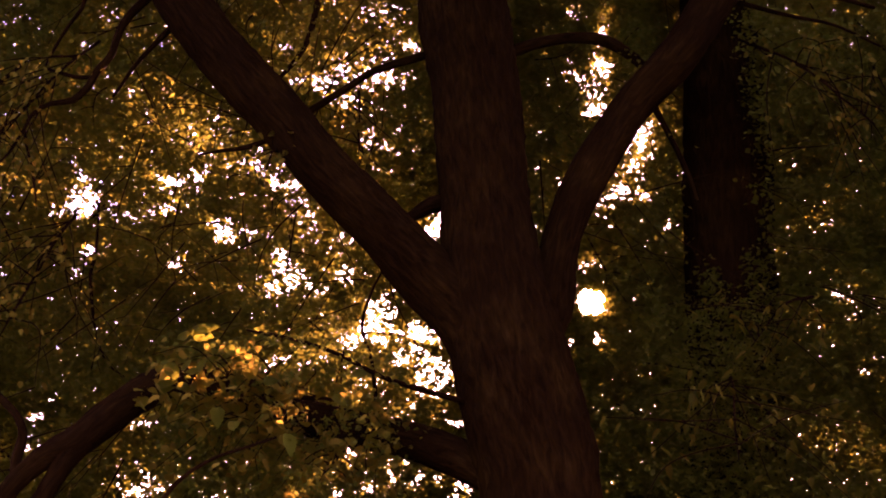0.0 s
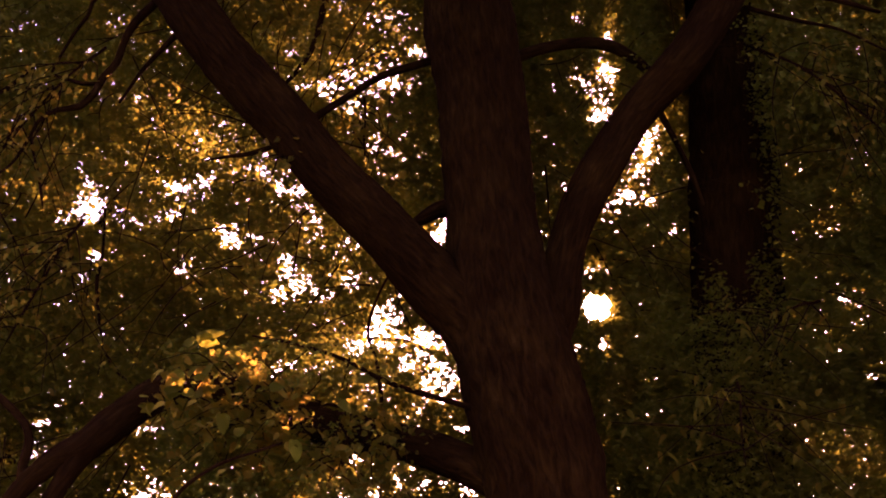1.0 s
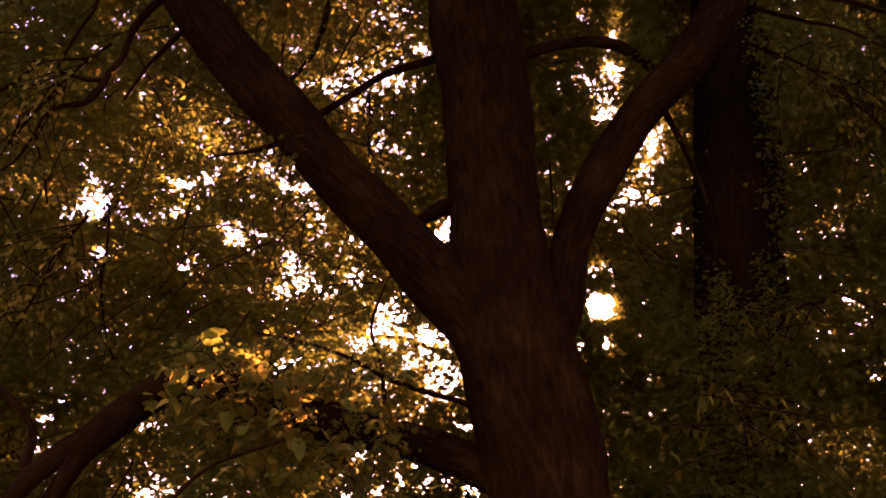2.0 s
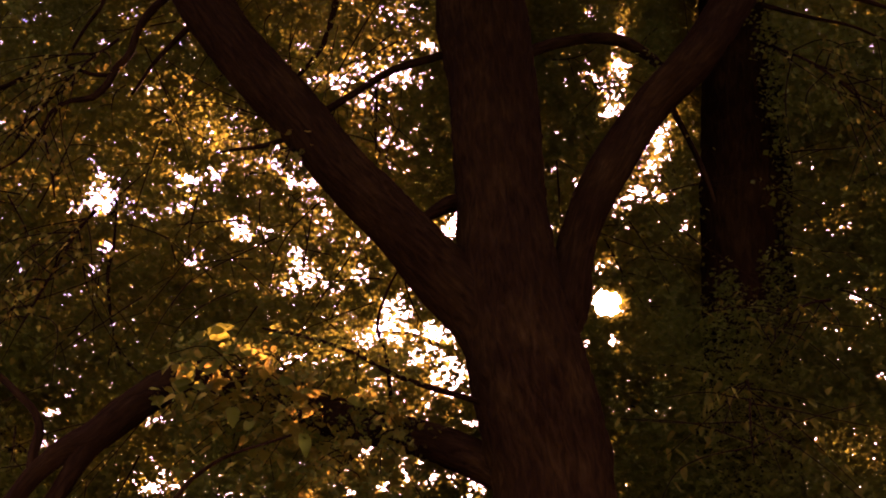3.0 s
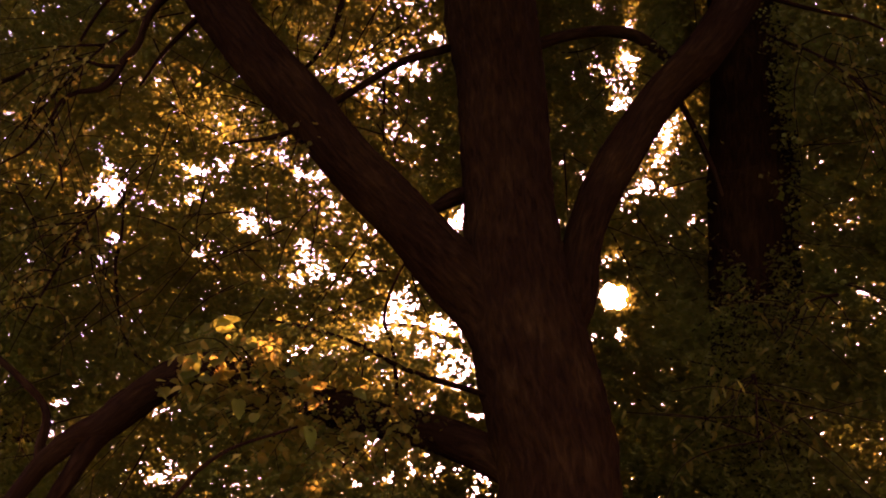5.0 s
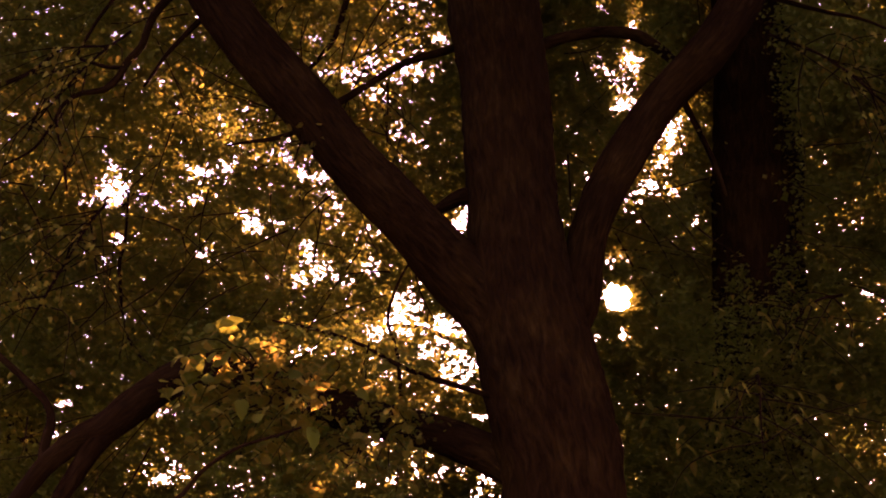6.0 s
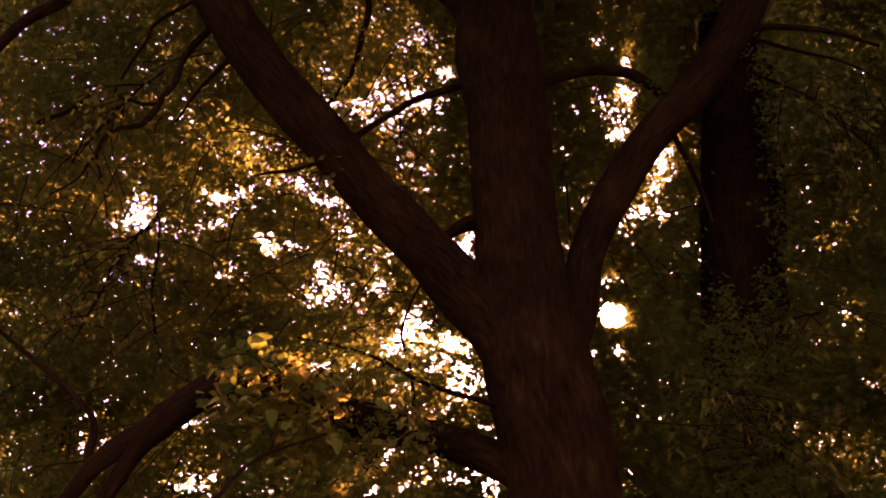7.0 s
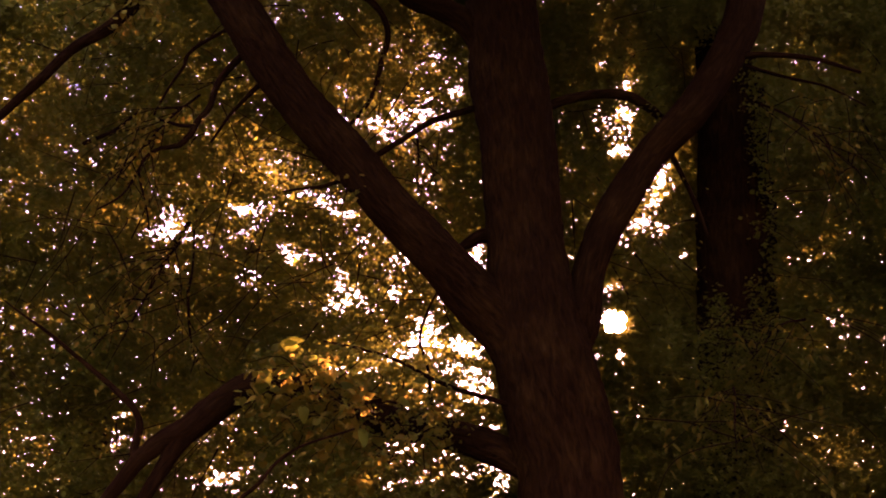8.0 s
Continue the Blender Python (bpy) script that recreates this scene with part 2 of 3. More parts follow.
# ---------------------------------------------------------------- ground
def ground_sheet():
    bm = bmesh.new()
    rings = [0.0, 4, 8, 12, 18, 28, 45, 80, 160, 400, 1200, 4000]
    prev, spokes = None, 48
    for r in rings[1:]:
        ring = []
        for k in range(spokes):
            a = 2 * math.pi * k / spokes
            x, y = r * math.cos(a), r * math.sin(a)
            ring.append(bm.verts.new((x, y, 0.05 * noise.noise((x * 0.2, y * 0.2, 0)) - (0.0 if r < 80 else 0.4))))
        if prev is None:
            hub = bm.verts.new((0, 0, 0))
            for k in range(spokes):
                bm.faces.new((hub, ring[k], ring[(k + 1) % spokes]))
        else:
            for k in range(spokes):
                bm.faces.new((prev[k], ring[k], ring[(k + 1) % spokes], prev[(k + 1) % spokes]))
        prev = ring
    mesh = bpy.data.meshes.new("ground")
    bm.to_mesh(mesh)
    bm.free()
    mesh.materials.append(TURF)
    return tagged(new("ground", mesh), "worn park turf with bare earth under the trees", "ground", kind="structure")


ground_sheet()

# the low evening sun, far off: a glowing ball enlarged to stand in for its glare
bm = bmesh.new()
bmesh.ops.create_icosphere(bm, subdivisions=4, radius=27)
disc_mesh = bpy.data.meshes.new("sun_disc")
bm.to_mesh(disc_mesh)
bm.free()
disc_mesh.materials.append(disc_mat)
sun_disc = new("sun_disc", disc_mesh)
sun_disc.matrix_basis = Matrix.Translation(STAND + heading(SUN_BEARING, SUN_ELEVATION) * 2000)
tagged(sun_disc, "glaring white low sun behind the leaves", "sun", kind="structure")

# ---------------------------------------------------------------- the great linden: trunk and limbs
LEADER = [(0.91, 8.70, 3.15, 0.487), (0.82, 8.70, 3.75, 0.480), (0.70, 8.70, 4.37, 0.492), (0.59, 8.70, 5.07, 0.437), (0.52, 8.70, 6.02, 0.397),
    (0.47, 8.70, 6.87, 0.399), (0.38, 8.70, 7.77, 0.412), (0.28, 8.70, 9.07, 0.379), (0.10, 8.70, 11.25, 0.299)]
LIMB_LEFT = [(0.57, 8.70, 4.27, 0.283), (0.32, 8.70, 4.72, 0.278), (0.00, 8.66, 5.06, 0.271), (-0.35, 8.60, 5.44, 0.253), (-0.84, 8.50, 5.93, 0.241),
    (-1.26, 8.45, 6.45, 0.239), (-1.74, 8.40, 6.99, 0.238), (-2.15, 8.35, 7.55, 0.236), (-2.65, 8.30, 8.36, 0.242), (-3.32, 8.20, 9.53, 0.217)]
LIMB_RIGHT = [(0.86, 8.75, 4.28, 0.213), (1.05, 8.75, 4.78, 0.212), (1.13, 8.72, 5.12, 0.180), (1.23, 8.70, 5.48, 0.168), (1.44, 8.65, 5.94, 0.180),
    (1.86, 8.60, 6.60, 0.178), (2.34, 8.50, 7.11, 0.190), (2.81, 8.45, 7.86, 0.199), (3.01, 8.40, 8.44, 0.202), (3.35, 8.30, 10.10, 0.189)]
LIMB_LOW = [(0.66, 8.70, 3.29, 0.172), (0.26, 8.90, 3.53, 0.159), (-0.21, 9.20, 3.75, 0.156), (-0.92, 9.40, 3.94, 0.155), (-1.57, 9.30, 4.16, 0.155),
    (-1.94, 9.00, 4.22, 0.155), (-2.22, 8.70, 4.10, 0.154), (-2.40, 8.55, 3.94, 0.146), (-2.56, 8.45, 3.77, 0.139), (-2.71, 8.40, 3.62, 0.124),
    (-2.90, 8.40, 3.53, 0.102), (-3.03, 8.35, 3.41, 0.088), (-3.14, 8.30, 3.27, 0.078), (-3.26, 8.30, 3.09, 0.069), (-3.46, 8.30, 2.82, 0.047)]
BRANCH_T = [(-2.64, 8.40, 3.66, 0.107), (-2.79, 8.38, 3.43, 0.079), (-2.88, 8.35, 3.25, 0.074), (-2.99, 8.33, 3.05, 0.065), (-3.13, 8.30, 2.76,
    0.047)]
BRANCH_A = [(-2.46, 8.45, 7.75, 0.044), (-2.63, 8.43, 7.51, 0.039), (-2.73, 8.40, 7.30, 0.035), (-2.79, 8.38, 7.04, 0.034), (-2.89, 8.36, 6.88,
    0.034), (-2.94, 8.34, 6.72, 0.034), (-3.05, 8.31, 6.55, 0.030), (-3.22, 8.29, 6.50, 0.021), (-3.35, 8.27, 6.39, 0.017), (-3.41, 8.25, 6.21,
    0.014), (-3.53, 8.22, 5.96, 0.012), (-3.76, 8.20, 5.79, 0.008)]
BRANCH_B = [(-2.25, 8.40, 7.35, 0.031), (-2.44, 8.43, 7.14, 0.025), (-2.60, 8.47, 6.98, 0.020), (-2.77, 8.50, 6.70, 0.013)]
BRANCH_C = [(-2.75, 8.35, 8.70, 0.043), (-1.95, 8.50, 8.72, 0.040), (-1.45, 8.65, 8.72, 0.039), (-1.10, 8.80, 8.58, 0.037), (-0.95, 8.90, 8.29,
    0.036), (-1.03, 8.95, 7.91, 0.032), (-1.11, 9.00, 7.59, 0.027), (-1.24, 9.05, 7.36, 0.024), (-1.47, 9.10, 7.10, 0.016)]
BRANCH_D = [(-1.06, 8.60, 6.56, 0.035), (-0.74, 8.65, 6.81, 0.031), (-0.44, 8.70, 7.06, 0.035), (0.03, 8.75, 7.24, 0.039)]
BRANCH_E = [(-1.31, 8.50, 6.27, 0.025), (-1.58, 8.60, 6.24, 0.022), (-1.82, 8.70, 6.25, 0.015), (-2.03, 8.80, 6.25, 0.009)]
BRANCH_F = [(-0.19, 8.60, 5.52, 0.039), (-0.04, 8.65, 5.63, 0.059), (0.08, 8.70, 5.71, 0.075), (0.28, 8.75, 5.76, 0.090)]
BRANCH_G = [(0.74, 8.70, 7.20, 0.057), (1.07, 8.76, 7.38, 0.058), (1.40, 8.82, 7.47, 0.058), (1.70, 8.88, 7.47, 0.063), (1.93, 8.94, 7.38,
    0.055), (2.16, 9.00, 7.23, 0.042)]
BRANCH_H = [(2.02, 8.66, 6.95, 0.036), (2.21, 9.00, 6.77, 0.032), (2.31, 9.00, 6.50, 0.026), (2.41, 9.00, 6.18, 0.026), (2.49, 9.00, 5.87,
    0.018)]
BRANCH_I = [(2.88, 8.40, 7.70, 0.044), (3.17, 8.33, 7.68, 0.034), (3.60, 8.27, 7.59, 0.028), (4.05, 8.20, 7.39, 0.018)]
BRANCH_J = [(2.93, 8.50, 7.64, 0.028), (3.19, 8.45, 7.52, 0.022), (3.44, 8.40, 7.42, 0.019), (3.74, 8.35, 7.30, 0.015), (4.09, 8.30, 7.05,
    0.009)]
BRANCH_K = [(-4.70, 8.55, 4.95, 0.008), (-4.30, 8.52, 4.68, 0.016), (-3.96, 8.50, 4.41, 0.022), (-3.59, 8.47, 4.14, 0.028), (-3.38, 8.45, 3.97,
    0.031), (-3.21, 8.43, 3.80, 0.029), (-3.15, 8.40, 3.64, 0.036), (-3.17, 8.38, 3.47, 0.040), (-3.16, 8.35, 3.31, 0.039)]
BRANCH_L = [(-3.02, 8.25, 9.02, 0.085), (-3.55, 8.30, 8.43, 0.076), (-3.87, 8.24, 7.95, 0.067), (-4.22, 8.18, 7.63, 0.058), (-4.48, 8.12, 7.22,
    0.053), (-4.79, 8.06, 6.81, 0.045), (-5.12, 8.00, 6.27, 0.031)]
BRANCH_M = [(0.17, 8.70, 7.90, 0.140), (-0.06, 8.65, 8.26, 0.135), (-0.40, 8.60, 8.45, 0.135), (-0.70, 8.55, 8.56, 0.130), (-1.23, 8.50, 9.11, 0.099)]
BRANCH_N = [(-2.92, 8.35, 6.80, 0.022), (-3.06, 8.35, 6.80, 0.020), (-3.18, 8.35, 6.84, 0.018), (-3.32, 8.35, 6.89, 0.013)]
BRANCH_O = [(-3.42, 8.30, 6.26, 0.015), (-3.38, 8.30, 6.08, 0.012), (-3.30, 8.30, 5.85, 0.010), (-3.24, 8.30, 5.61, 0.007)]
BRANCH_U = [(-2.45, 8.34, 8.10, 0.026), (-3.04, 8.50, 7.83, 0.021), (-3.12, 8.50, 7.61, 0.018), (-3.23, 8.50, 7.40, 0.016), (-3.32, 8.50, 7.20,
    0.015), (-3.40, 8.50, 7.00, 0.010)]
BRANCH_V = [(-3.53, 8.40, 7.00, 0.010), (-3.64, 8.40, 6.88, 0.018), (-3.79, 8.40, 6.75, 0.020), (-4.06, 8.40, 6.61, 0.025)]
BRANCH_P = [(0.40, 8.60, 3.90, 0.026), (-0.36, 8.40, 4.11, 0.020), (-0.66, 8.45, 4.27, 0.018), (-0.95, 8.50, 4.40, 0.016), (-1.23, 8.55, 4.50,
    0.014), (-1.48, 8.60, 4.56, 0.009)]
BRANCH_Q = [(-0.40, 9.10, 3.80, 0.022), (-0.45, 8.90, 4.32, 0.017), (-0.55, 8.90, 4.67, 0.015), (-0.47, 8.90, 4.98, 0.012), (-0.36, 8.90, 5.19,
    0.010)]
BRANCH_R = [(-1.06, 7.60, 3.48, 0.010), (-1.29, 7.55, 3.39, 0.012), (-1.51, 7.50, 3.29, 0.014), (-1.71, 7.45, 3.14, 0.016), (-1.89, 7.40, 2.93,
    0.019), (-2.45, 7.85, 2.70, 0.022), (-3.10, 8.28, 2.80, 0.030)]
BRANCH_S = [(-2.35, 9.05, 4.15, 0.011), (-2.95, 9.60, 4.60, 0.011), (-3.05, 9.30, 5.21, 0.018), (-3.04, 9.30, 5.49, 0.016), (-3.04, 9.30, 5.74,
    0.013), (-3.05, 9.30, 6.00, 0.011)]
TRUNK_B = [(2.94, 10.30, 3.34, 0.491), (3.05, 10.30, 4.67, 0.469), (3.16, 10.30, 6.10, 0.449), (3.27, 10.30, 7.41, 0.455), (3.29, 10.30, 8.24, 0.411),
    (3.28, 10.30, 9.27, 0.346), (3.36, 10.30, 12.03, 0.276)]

foot = Vector((LEADER[0][0] + 0.02, 8.7, 0))
linden = thing("linden_tree", foot, "old forked linden tree with dark furrowed trunk and backlit leaves", "tree")
r0 = LEADER[0][3]
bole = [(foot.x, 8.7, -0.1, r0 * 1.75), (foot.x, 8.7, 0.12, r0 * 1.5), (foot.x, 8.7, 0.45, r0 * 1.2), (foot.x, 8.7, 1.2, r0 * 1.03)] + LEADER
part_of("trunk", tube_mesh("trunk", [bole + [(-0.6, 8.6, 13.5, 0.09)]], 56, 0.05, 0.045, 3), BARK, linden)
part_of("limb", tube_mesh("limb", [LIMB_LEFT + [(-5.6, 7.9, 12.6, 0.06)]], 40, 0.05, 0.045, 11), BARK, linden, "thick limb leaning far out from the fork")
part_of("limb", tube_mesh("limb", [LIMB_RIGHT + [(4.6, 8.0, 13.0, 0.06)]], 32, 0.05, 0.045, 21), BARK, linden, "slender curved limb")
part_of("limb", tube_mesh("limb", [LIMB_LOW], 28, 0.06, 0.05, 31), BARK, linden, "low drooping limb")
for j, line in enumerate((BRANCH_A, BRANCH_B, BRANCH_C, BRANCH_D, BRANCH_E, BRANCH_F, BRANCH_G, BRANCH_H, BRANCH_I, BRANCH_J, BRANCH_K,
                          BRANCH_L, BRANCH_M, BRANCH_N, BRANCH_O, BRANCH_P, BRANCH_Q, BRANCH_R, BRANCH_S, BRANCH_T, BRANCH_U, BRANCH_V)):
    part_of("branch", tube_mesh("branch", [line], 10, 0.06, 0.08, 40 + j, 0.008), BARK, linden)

foot_b = Vector((TRUNK_B[0][0], 10.3, 0))
shade_tree = thing("linden_tree", foot_b, "shaded linden standing close behind, with a straight dark trunk", "tree")
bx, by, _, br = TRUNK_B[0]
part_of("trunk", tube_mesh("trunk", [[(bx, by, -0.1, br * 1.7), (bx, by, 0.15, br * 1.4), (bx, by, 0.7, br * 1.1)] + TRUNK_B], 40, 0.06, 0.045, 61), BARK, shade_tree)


# ---------------------------------------------------------------- further trees, trunks and boughs
def park_tree(base, height, girth, label, seed, reach):
    """A tree with a tapered trunk and rising limbs; its leaves follow below."""
    rng = np.random.default_rng(seed)
    tree = thing("linden_tree", Vector(base), label, "tree")
    x, y, z = base
    trunk = [(x, y, -0.1, girth * 1.7), (x, y, 0.2, girth * 1.25), (x + 0.05, y, height * 0.25, girth), (x - 0.05, y + 0.1, height * 0.5, girth * 0.75),
             (x + 0.1, y, height * 0.8, girth * 0.4), (x, y, height, girth * 0.08)]
    part_of("trunk", tube_mesh("trunk", [trunk], 24, 0.15, 0.05, seed), BARK, tree)
    for k in range(7):
        a, h = 2 * math.pi * (k + rng.uniform(0, 0.5)) / 7, height * rng.uniform(0.28, 0.65)
        d = reach * rng.uniform(0.6, 0.9)
        ex, ey, rise = math.cos(a) * d, math.sin(a) * d, rng.uniform(0.5, 2.2)
        line = [(x, y, h, girth * 0.24), (x + ex * 0.35, y + ey * 0.35, h + rise * 0.5, girth * 0.17),
                (x + ex * 0.7, y + ey * 0.7, h + rise * 0.9, girth * 0.1), (x + ex, y + ey, h + rise, girth * 0.05)]
        part_of("limb", tube_mesh("limb", [line], 12, 0.15, 0.06, seed + k, 0.03), BARK, tree)
    return tree


west_tree = park_tree((-5.2, 13.2, 0), 11.5, 0.3, "sunlit linden further back with golden green leaves", 201, 3.4)
far_tree = park_tree((0.98, 15.2, 0), 11.0, 0.3, "linden standing behind the great trunk against the sun", 211, 3.2)
# unseen trees, added to block sky light from behind and beside the camera
behind_a = park_tree((-4.5, -6.5, 0), 12.0, 0.35, "unseen linden added behind the camera to hold back sky light", 221, 4.2)
behind_b = park_tree((4.8, -5.5, 0), 12.0, 0.35, "unseen linden added behind the camera to hold back sky light", 231, 4.2)
beside_a = park_tree((-10.5, 0.5, 0), 12.0, 0.35, "unseen linden added beside the camera to hold back sky light", 241, 4.2)
beside_b = park_tree((10.5, 1.0, 0), 12.0, 0.35, "unseen linden added beside the camera to hold back sky light", 251, 4.2)

# ---------------------------------------------------------------- leaves
# openings cut in the foliage to fit the camera's view, so sky shows: bearing, elevation, half width, half height, how
# clear
OPEN_LEFT = [(-19.1, 21.8, 1.11, 1.09, 0.27), (-18.5, 19.3, 0.37, 0.52, 0.80), (-14.4, 23.1, 0.93, 0.59, 0.15), (-13.0, 23.7, 0.52, 0.30, 0.30),
    (-16.5, 21.3, 0.56, 0.26, 0.35), (-14.7, 21.9, 0.38, 0.35, 0.35), (-11.0, 20.8, 1.14, 0.53, 0.22), (-11.8, 21.3, 0.38, 0.36, 0.30), (-10.3,
    24.5, 1.17, 0.47, 0.10), (-8.7, 23.7, 0.46, 0.36, 0.50), (-7.6, 23.5, 0.39, 0.36, 0.70), (-7.9, 18.6, 1.09, 0.97, 0.22), (-8.2, 19.9, 0.45,
    0.30, 0.50), (-6.6, 22.1, 1.64, 0.88, 0.08), (-4.8, 20.7, 0.87, 1.01, 0.10), (-2.8, 16.2, 0.95, 1.21, 0.26)]
OPEN_LEFTB = [(-17.0, 28.0, 0.26, 0.26, 0.90), (-17.1, 27.5, 0.23, 0.23, 0.80), (-21.5, 26.3, 0.13, 0.11, 0.80), (-21.4, 26.0, 0.16, 0.14, 0.80),
    (-21.3, 25.6, 0.16, 0.14, 0.90), (-24.6, 24.7, 0.21, 0.22, 0.85), (-19.8, 29.6, 0.29, 0.20, 0.85), (-18.8, 30.8, 0.30, 0.23, 0.70), (-18.4,
    31.1, 0.27, 0.20, 0.40), (-20.9, 29.8, 0.16, 0.11, 0.60), (-19.7, 23.7, 0.19, 0.17, 0.85), (-19.3, 23.2, 0.31, 0.14, 0.70), (-13.8, 19.1,
    0.49, 0.66, 0.18), (-12.5, 24.0, 0.32, 0.18, 0.50), (-14.7, 25.3, 0.26, 0.18, 0.50)]
OPEN_MID = [(0.2, 15.2, 0.82, 1.33, 0.40), (-0.4, 13.2, 0.40, 0.36, 0.90), (0.9, 13.5, 0.62, 1.15, 0.20), (-1.5, 14.4, 0.37, 0.45, 0.32), (1.6,
    10.9, 0.49, 0.27, 0.60), (2.0, 7.8, 1.00, 0.99, 0.30), (1.1, 8.2, 0.87, 0.60, 0.14), (-6.6, 29.0, 1.22, 0.53, 0.26), (-4.6, 29.5, 1.15, 0.87,
    0.16), (-2.4, 29.4, 1.61, 0.80, 0.30), (-3.2, 30.6, 1.55, 0.47, 0.12), (-0.8, 31.0, 0.49, 0.42, 0.80), (-8.6, 30.7, 0.27, 0.53, 0.70), (-3.1,
    25.9, 0.94, 0.47, 0.28), (0.5, 21.3, 0.51, 0.75, 0.95), (-2.8, 24.7, 0.53, 0.30, 0.25), (-1.7, 18.8, 0.57, 1.02, 0.20), (-4.6, 19.1, 0.57,
    0.68, 0.20)]
OPEN_RIGHT = [(9.3, 32.4, 0.48, 0.29, 0.97), (11.1, 31.4, 0.38, 0.29, 0.97), (11.4, 31.7, 0.17, 0.12, 0.80), (10.2, 32.0, 0.28, 0.18, 0.40),
    (12.4, 30.3, 0.17, 0.15, 0.95), (12.8, 30.0, 0.17, 0.09, 0.90), (9.7, 27.2, 0.50, 0.42, 0.45), (10.1, 27.9, 0.30, 0.27, 0.50), (10.7, 27.2,
    0.27, 0.18, 0.60), (10.9, 30.9, 0.48, 0.29, 0.65), (10.6, 30.5, 0.20, 0.18, 0.90), (10.1, 30.1, 0.17, 0.18, 0.90), (10.9, 29.9, 0.17, 0.15,
    0.90), (11.7, 29.5, 0.27, 0.18, 0.80), (11.0, 29.2, 0.30, 0.29, 0.70), (10.2, 29.0, 0.24, 0.15, 0.90), (9.7, 29.4, 0.14, 0.12, 0.70), (8.9,
    29.8, 0.17, 0.30, 0.50), (7.4, 28.9, 0.27, 0.15, 0.80), (7.7, 28.4, 0.14, 0.12, 0.70)]
OPEN_RIGHTB = [(6.9, 26.4, 0.27, 0.24, 0.75), (7.3, 26.1, 0.17, 0.24, 0.70), (8.1, 25.9, 0.27, 0.15, 0.50), (7.9, 27.7, 0.13, 0.24, 0.40), (7.9,
    23.6, 0.20, 0.18, 0.90), (6.6, 24.4, 0.23, 0.12, 0.70), (12.7, 25.7, 0.39, 0.35, 0.90), (12.8, 25.1, 0.33, 0.24, 0.85), (12.0, 24.1, 0.42,
    0.27, 0.92), (12.6, 24.4, 0.32, 0.24, 0.85), (13.6, 24.8, 0.16, 0.18, 0.90), (13.5, 24.0, 0.16, 0.15, 0.90), (11.5, 25.0, 0.23, 0.15, 0.85),
    (13.1, 26.6, 0.20, 0.15, 0.60), (11.0, 22.7, 0.32, 0.30, 0.90), (11.6, 22.9, 0.29, 0.27, 0.85), (12.7, 22.4, 0.38, 0.30, 0.92)]
OPEN_RIGHTC = [(12.0, 22.1, 0.26, 0.15, 0.70), (10.2, 23.2, 0.19, 0.21, 0.70), (14.8, 26.0, 0.13, 0.23, 0.70), (20.8, 23.1, 0.28, 0.17, 0.90),
    (21.3, 20.4, 0.16, 0.15, 0.60), (21.7, 19.9, 0.16, 0.15, 0.50), (22.1, 20.5, 0.16, 0.15, 0.50), (20.1, 21.2, 0.15, 0.14, 0.90), (22.2, 16.3,
    0.26, 0.23, 0.90), (22.7, 15.9, 0.20, 0.17, 0.80), (22.8, 15.1, 0.20, 0.14, 0.85), (21.4, 14.9, 0.15, 0.11, 0.70), (19.9, 29.4, 0.20, 0.28,
    0.90), (25.0, 28.5, 0.28, 0.17, 0.90), (21.5, 14.0, 0.12, 0.11, 0.60), (10.2, 28.4, 0.98, 1.39, 0.13), (12.5, 25.0, 0.95, 1.52, 0.24), (11.5,
    22.8, 1.37, 0.73, 0.22), (21.5, 20.2, 1.02, 0.64, 0.12)]
OPEN_LOW = [(9.3, 17.1, 0.84, 0.80, 0.99), (9.1, 19.1, 0.51, 0.42, 0.30), (8.1, 15.1, 0.22, 0.21, 0.90), (9.5, 15.1, 0.28, 0.39, 0.80), (8.6,
    11.9, 0.21, 0.18, 0.90), (12.9, 12.8, 0.15, 0.15, 0.90), (13.1, 11.1, 0.12, 0.15, 0.80), (20.7, 8.9, 0.14, 0.14, 0.90), (10.2, 11.4, 0.12,
    0.12, 0.90), (6.3, 21.3, 0.23, 0.30, 0.95), (14.7, 23.3, 0.19, 0.21, 0.90), (13.9, 20.9, 0.19, 0.24, 0.50), (12.6, 19.7, 0.19, 0.18, 0.50),
    (-19.4, 11.6, 0.22, 0.18, 0.95), (-20.2, 10.7, 0.25, 0.18, 0.90), (-20.4, 9.8, 0.25, 0.21, 0.95), (-21.6, 9.2, 0.94, 0.62, 0.40), (-19.5,
    8.2, 0.46, 0.21, 0.75), (-15.5, 10.6, 0.41, 0.23, 0.40), (-21.0, 10.6, 0.23, 0.22, 0.90), (-15.5, 7.4, 0.43, 0.48, 0.30), (-15.0, 10.8, 0.53,
    0.20, 0.30)]
OPEN_BASE = [(-8.4, 14.1, 0.43, 0.30, 0.30), (-4.0, 9.8, 0.74, 0.53, 0.25), (-2.5, 10.1, 0.42, 0.30, 0.30), (-1.3, 9.3, 0.42, 0.36, 0.30), (-1.9,
    8.2, 0.42, 0.41, 0.25), (-4.7, 7.4, 0.42, 0.29, 0.70), (-3.0, 7.7, 0.48, 0.41, 0.20), (-0.6, 8.0, 0.36, 0.36, 0.20), (-4.5, 18.4, 0.29, 0.24,
    0.50), (-3.9, 17.5, 0.25, 0.24, 0.50), (-5.2, 11.0, 0.24, 0.18, 0.40), (-19.1, 18.1, 0.30, 0.35, 0.50), (23.0, 12.4, 0.23, 0.22, 0.70),
    (-14.2, 7.6, 0.58, 0.45, 0.20), (-11.3, 7.1, 0.47, 0.23, 0.40)]
